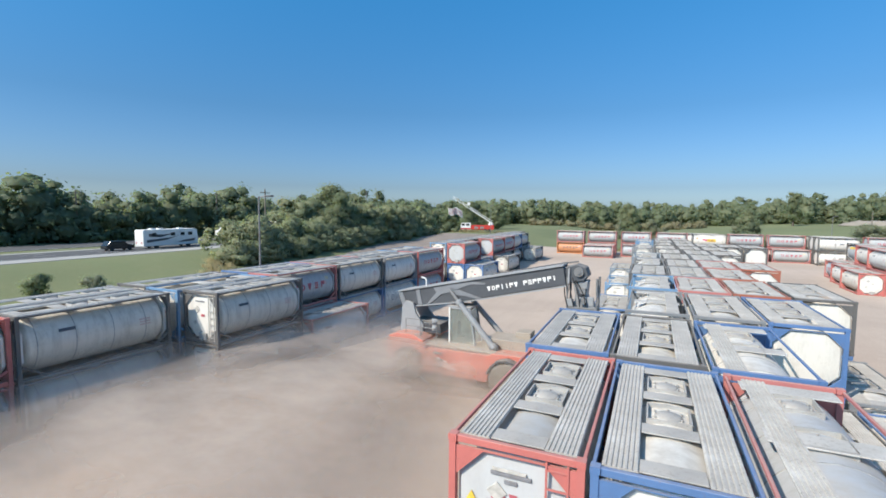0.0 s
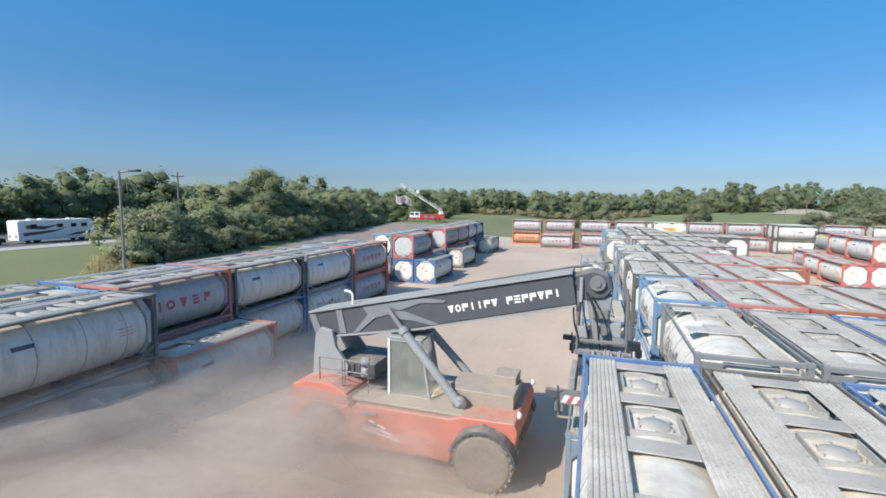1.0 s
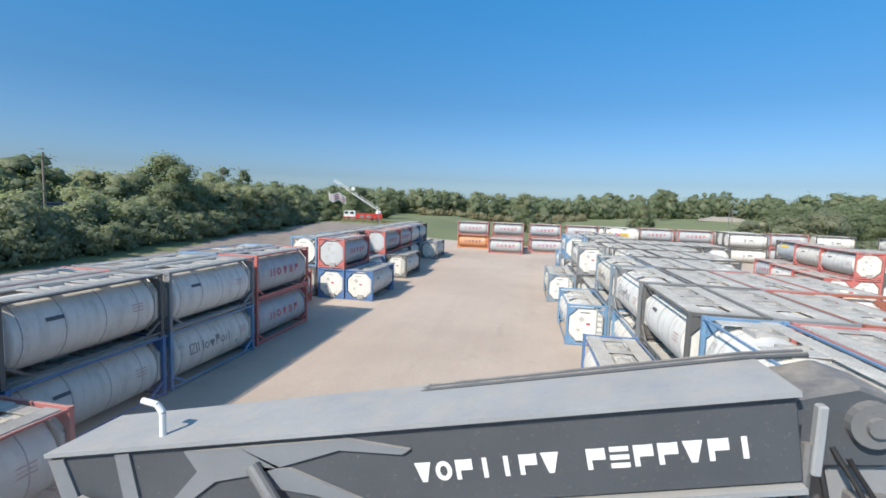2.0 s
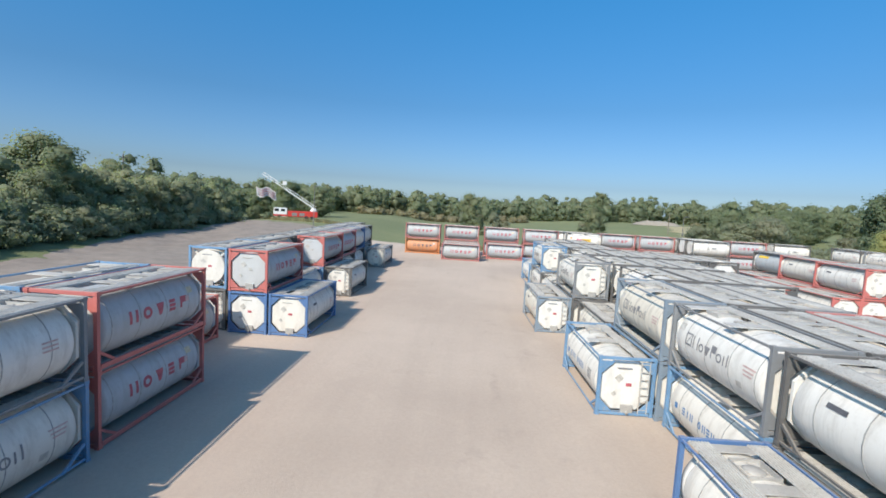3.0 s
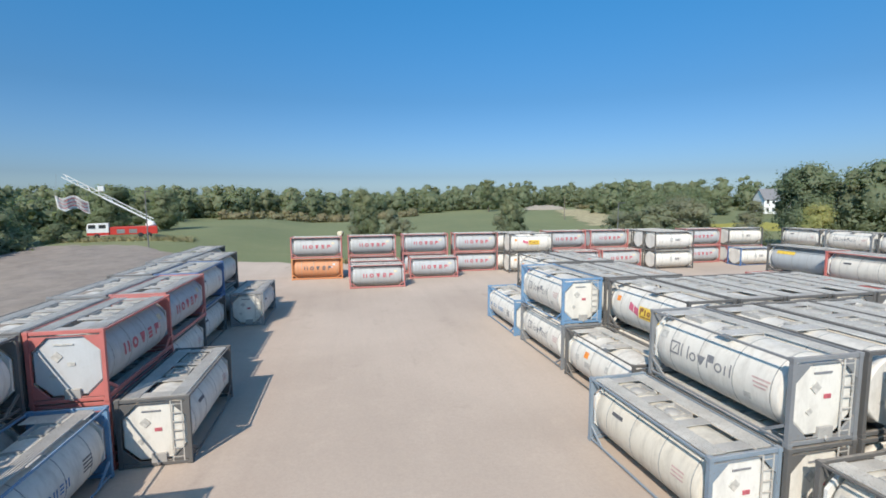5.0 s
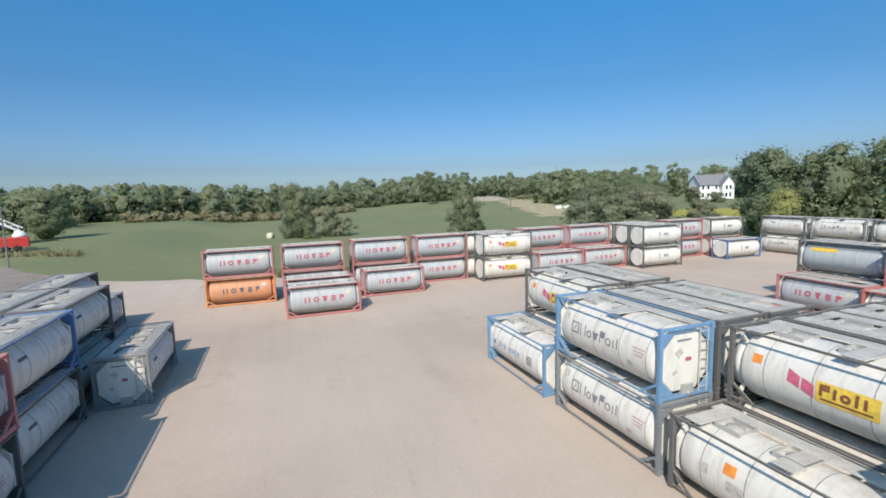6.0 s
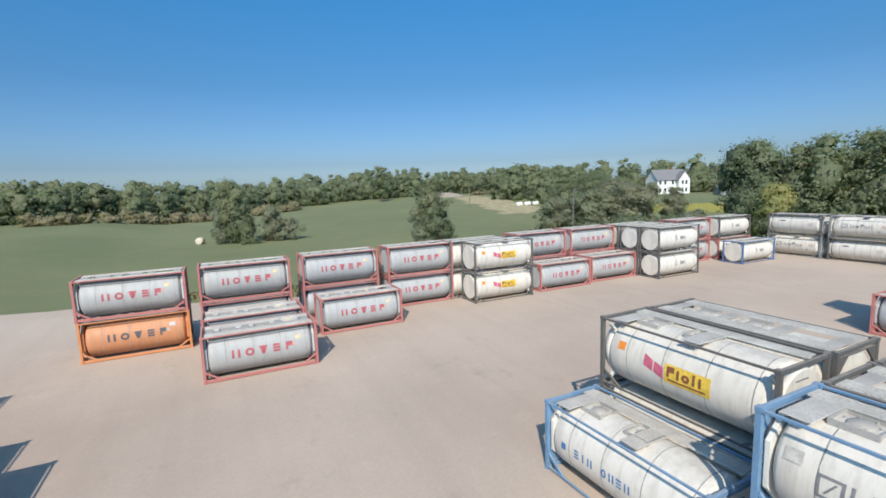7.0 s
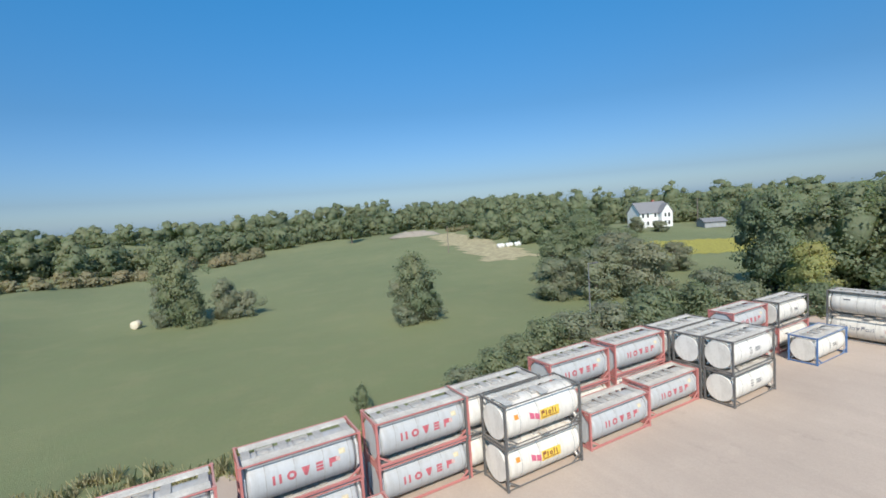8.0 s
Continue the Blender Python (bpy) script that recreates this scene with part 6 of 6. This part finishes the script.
lamp_pole(-28.5, 31.5, 10.4, (0.75, 0.35))
lamp_pole(34.2, 130.5, 9.0, (0.3, -0.8))
lamp_pole(-46.0, 137.0, 9.0, (0.5, -0.4))
utility_pole(-70, 72.0, 11.4), utility_pole(-82, 124, 13.4), utility_pole(-113, 60.6, 11.4), utility_pole(-113, 95.5, 12.2), utility_pole(-113, 129, 12.8)
utility_pole(71, 228, 9.0, False), utility_pole(176, 205, 11)

# ---------------------------------------------------------------- fire engine with a raised ladder and a banner
FIRE_RED = painted("fire_engine_red", (0.55, 0.04, 0.03), wear_amount=0.05, dust=0.15, rough=0.3)
WHITE_METAL = painted("white_ladder_paint", (0.80, 0.80, 0.79), wear_amount=0.08, dust=0.1, rough=0.4)


def fire_engine(at):
    root = thing("fire_engine", "red and white ladder fire engine parked with its ladder raised", "fire engine", m=at)
    bm = bmesh.new()
    box(bm, 3.6, 0, 1.45, 7.8, 2.45, 1.5)
    bevelled(bm, 0.05)
    part("body", bm, FIRE_RED, root)
    for x in (1.4, 3.4):
        bm = bmesh.new()
        box(bm, x, -1.235, 1.35, 1.3, 0.02, 0.8)
        part("locker_door", bm, GALV, root)
    bm = bmesh.new()
    prism(bm, [(-3.9, 0.6), (-3.95, 1.9), (-3.8, 2.9), (-0.5, 2.95), (-0.5, 0.6)], "y", -1.22, 1.22)
    bevelled(bm, 0.06, 2)
    cab_part = part("crew_cab", bm, WHITE_METAL, root, "white crew cab")
    for x in (-3.1, -1.5):
        bm = bmesh.new()
        box(bm, x, -1.23, 2.35, 1.1, 0.02, 0.7)
        part("window", bm, DARK_GLASS, cab_part)
    bm = bmesh.new()
    box(bm, -2.2, 0, 0.95, 3.5, 2.48, 0.5)
    part("cab_skirt", bm, FIRE_RED, root)
    for x in (-2.4, 4.6, 6.0):
        for y in (-1.1, 1.1):
            bm = bmesh.new()
            lathe(bm, [(-0.17, 0.25), (-0.17, 0.45), (-0.1, 0.52), (0.1, 0.52), (0.17, 0.45), (0.17, 0.25)], 18, "y")
            w = part("wheel", bm, BLACK, root, m=Matrix.Translation((x, y, 0.52)))
    bm = bmesh.new()
    lathe(bm, [(2.2, 0.02), (2.2, 0.9), (2.7, 0.9), (2.7, 0.7), (3.2, 0.6), (3.2, 0.02)], 20, "z")
    part("turntable", bm, WHITE_METAL, root, m=Matrix.Translation((6.4, 0, 0)))
    # three ladder sections, each a trussed box
    el = radians(32)
    u = Vector((-math.cos(el), 0, math.sin(el)))
    n = Vector((math.sin(el), 0, math.cos(el)))
    foot = Vector((6.6, 0, 3.1))
    for a, b, w in ((0.0, 9.2, 0.95), (7.6, 12.6, 0.75), (11.4, 16.2, 0.50)):
        bm = bmesh.new()
        for sy in (-1, 1):
            y = Vector((0, sy * w / 2, 0))
            beam(bm, foot + u * a + y, foot + u * b + y, 0.16 if a == 0 else 0.10, 0.26 if a == 0 else 0.13)
            beam(bm, foot + u * a + y + n * 0.65, foot + u * b + y + n * 0.65, 0.09, 0.11)
            s, k = a, 0
            while s + 0.9 <= b:
                beam(bm, foot + u * s + y + n * (0.65 if k % 2 else 0), foot + u * (s + 0.9) + y + n * (0 if k % 2 else 0.65), 0.05, 0.07)
                s, k = s + 0.9, k + 1
        s = a + 0.3
        while s < b:
            beam(bm, foot + u * s - Vector((0, w / 2, 0)), foot + u * s + Vector((0, w / 2, 0)), 0.05, 0.05)
            s += 0.45
        part("ladder_section", bm, WHITE_METAL, root, "white trussed ladder section")
    bm = bmesh.new()
    p = foot + u * 10.1 + n * 1.3
    box(bm, p.x, 0, p.z, 1.0, 1.6, 1.0)
    bevelled(bm, 0.12, 2)
    part("basket", bm, WHITE_METAL, root, "white rescue basket")
    return root


fire_engine(pose(-59.2, 155.2, land(-58, 155) + 0.05, 0, 0, 20))
# the banner hangs from the ladder on two ropes
banner = thing("banner", "white and red banner hanging from ropes in the wind", "banner", m=pose(-65.9, 155.4, 10.9, 0, 0, 12) @ Matrix.Diagonal((0.85, 0.85, 0.85, 1)))
bm = bmesh.new()
rows = [[bm.verts.new((-3.0 + 6 * i / 20, 0.35 * math.sin(i * 0.7) + 0.15 * j, -2.9 * j / 8 - 0.9 * (i / 20) - 0.5 * math.sin(i * 0.4))) for i in range(21)] for j in range(9)]
for p, q in zip(rows, rows[1:]):
    for i in range(20):
        bm.faces.new((p[i], p[i + 1], q[i + 1], q[i])).smooth = True
bmesh.ops.solidify(bm, geom=list(bm.faces), thickness=0.02)
cloth = part("cloth", bm, WHITE_METAL, banner)
for k in range(3):
    bm = bmesh.new()
    rows = [[bm.verts.new((-2.4 + 5.2 * i / 20, 0.35 * math.sin(i * 0.7 * 0.95 + 0.42) + 0.15 * j - 0.06, -0.55 - 0.8 * k - 0.16 * j - 0.9 * (i / 20) - 0.5 * math.sin(i * 0.4 + 0.2))) for i in range(21)] for j in range(2)]
    for i in range(20):
        bm.faces.new((rows[0][i], rows[0][i + 1], rows[1][i + 1], rows[1][i])).smooth = True
    bmesh.ops.solidify(bm, geom=list(bm.faces), thickness=0.012)
    part("red_band", bm, MARK_RED, cloth)
for x in (-2.9, 2.9):
    bm = bmesh.new()
    rod(bm, (x, 0, -0.1), (x * 0.85, 0.3, 4.6 if x < 0 else 3.0), 0.03, 6)
    part("rope", bm, GALV, banner)

# ---------------------------------------------------------------- house on the hill, sheds, hay bales, pile
ROOF = plain("grey_shingles", (0.19, 0.19, 0.20), 0.85, scale=3)
SIDING = painted("white_siding", (0.80, 0.80, 0.78), wear_amount=0.05, dust=0.1)


def gable(bm, w, d, eave, ridge, axis):
    """Walls with gable ends; the ridge runs along the axis."""
    pts = [(-w / 2, 0), (w / 2, 0), (w / 2, eave), (0, ridge), (-w / 2, eave)]
    prism(bm, pts, axis, -d / 2, d / 2)


def roof_slabs(parent, w, d, eave, ridge, axis, at=(0, 0)):
    for s in (-1, 1):
        bm = bmesh.new()
        run, rise = w / 2 + 0.5, (ridge - eave) * (w / 2 + 0.5) / (w / 2)
        pts = [(0, ridge + 0.12), (s * run, ridge - rise + 0.12), (s * run, ridge - rise - 0.06), (0, ridge - 0.06)]
        prism(bm, pts, axis, -d / 2 - 0.4, d / 2 + 0.4)
        part("roof", bm, ROOF, parent, "grey shingle roof", m=Matrix.Translation((*at, 0)))


def house(at):
    root = thing("house", "white two-storey house with grey gabled roofs among trees", "house", m=at)
    bm = bmesh.new()
    gable(bm, 9, 15, 6.3, 10.4, "x")
    part("wall", bm, SIDING, root)
    roof_slabs(root, 9, 15, 6.3, 10.4, "x")
    for x in (4.2,):
        bm = bmesh.new()
        gable(bm, 5.4, 3.0, 6.3, 9.6, "y")
        part("gable_wing", bm, SIDING, root, m=Matrix.Translation((x, -5.4, 0)))
        roof_slabs(root, 5.4, 3.0, 6.3, 9.6, "y", (x, -5.4))
    spots = [(x, z, y) for z in (1.0, 4.2) for x, y in ((-6.0, -4.52), (-3.6, -4.52), (0.1, -4.52), (3.3, -6.92), (5.1, -6.92))]
    for x, z, y in spots:
        bm = bmesh.new()
        box(bm, x, y, z + 0.75, 1.0, 0.06, 1.6)
        w = part("window", bm, DARK_GLASS, root)
        bm = bmesh.new()
        for dx in (-0.54, 0.54):
            box(bm, x + dx, y - 0.03, z + 0.75, 0.1, 0.08, 1.75)
        for dz in (-0.85, 0.85):
            box(bm, x, y - 0.03, z + 0.75 + dz, 1.16, 0.08, 0.1)
        part("frame", bm, WHITE_METAL, w)
    bm = bmesh.new()
    box(bm, 0.2, -5.6, 2.6, 3.2, 2.4, 0.2)
    part("porch_roof", bm, ROOF, root)
    for x in (-1.2, 1.6):
        bm = bmesh.new()
        rod(bm, (x, -6.6, 0), (x, -6.6, 2.5), 0.12, 8)
        part("porch_post", bm, SIDING, root)
    bm = bmesh.new()
    box(bm, 3.0, 1.0, 10.2, 0.9, 0.9, 2.2)
    part("chimney", bm, BRICK, root)


house(pose(156, 213, land(156, 213), 0, 0, -17) @ Matrix.Diagonal((0.9, 0.9, 0.95, 1)))


def shed(x, y, w, d, h, rz, mat, label):
    root = thing("shed", label, "shed", m=pose(x, y, land(x, y), 0, 0, rz))
    bm = bmesh.new()
    gable(bm, w, d, h, h + w * 0.2, "x")
    part("wall", bm, mat, root)
    roof_slabs(root, w, d, h, h + w * 0.2, "x")
    bm = bmesh.new()
    box(bm, 0, -w / 2 - 0.02, h * 0.45, 2.4, 0.05, h * 0.8)
    part("door", bm, STK_LIGHT, root)


shed(170, 196, 6, 8, 2.3, -30, STK_LIGHT, "small grey shed below the house")
shed(-104, 118, 9, 14, 4.5, 80, SIDING, "pale house behind the road trees")
HAY = plain("pale_hay", (0.62, 0.55, 0.42), 0.95, scale=20)
WRAP = plain("white_bale_wrap", (0.72, 0.71, 0.67), 0.5)


def bale(x, y, rz, mat, r=0.75, label="round pale hay bale lying on the grass"):
    bm = bmesh.new()
    lathe(bm, [(-0.62, 0.02), (-0.64, r * 0.9), (-0.58, r), (0.58, r), (0.64, r * 0.9), (0.62, 0.02)], 22, "x")
    ob = new("hay_bale", link_mesh("hay_bale", bm, mat))
    ob.matrix_basis = pose(x, y, land(x, y) + r - 0.05, 0, 0, rz)
    tagged(ob, label, "hay bale", "bales in the field")


bale(-16.3, 184.5, 60, HAY, 0.72)
for i in range(6):
    bale(88 + i * 1.5, 222 + (i % 2) * 0.8 - i * 0.5, 80, WRAP, 0.7, "white wrapped bale in a row at the field's edge")
# grey stone pile on the crest
PILE = gravel_material("tan_stone", (0.24, 0.21, 0.17), (0.34, 0.30, 0.25))
bm = bmesh.new()
n = 28
grid = [[bm.verts.new((-13 + 26 * i / n, -5 + 10 * j / 10, max(0.0, (1 - abs(-1 + 2 * i / n) ** 3) * (1 - abs(-1 + 2 * j / 10) ** 2) * (2.4 + 1.2 * noise.noise((i * 0.4, j * 0.5, 2)))) - 0.15)) for i in range(n + 1)] for j in range(11)]
for j in range(10):
    for i in range(n):
        bm.faces.new((grid[j][i], grid[j][i + 1], grid[j + 1][i + 1], grid[j + 1][i])).smooth = True
pile = new("stone_pile", link_mesh("stone_pile", bm, PILE))
pile.matrix_basis = pose(93, 298, land(93, 298), 0, 0, -15)
tagged(pile, "long low pile of tan stone on the crest of the field", "stone pile", kind="stuff")
# strip of yellow flowering weeds below the house
sheet("flower_field", list(np.arange(100, 152, 2.0)), list(np.arange(146, 192, 2.0)), lambda x, y: land(x, y) + 0.05,
      lambda x, y: abs((x - 126) * 0.6 + (y - 168) * 0.8) < 14 + 3 * noise.noise((x * 0.2, y * 0.2, 0)), plain("yellow_flowers", (0.30, 0.27, 0.05), 0.9, vary=0.4, scale=1.5),
      "strip of yellow flowering weeds", "meadow")

# dry grass on the slope beneath the stone pile
DRY = plain("dry_hill_grass", (0.36, 0.31, 0.18), 0.95, vary=0.35, scale=0.6)
sheet("dry_slope", list(np.arange(40, 110, 3.0)), list(np.arange(196, 300, 3.0)), lambda x, y: land(x, y) + 0.06,
      lambda x, y: -4 < (x - 73) - (y - 203) / 3.4 + 5 * noise.noise((x * 0.08, y * 0.08, 0)) < 13 and 198 < y + 6 * noise.noise((x * 0.1, 3, 0)) < 288, DRY, "dry tan grass on the slope", "meadow")
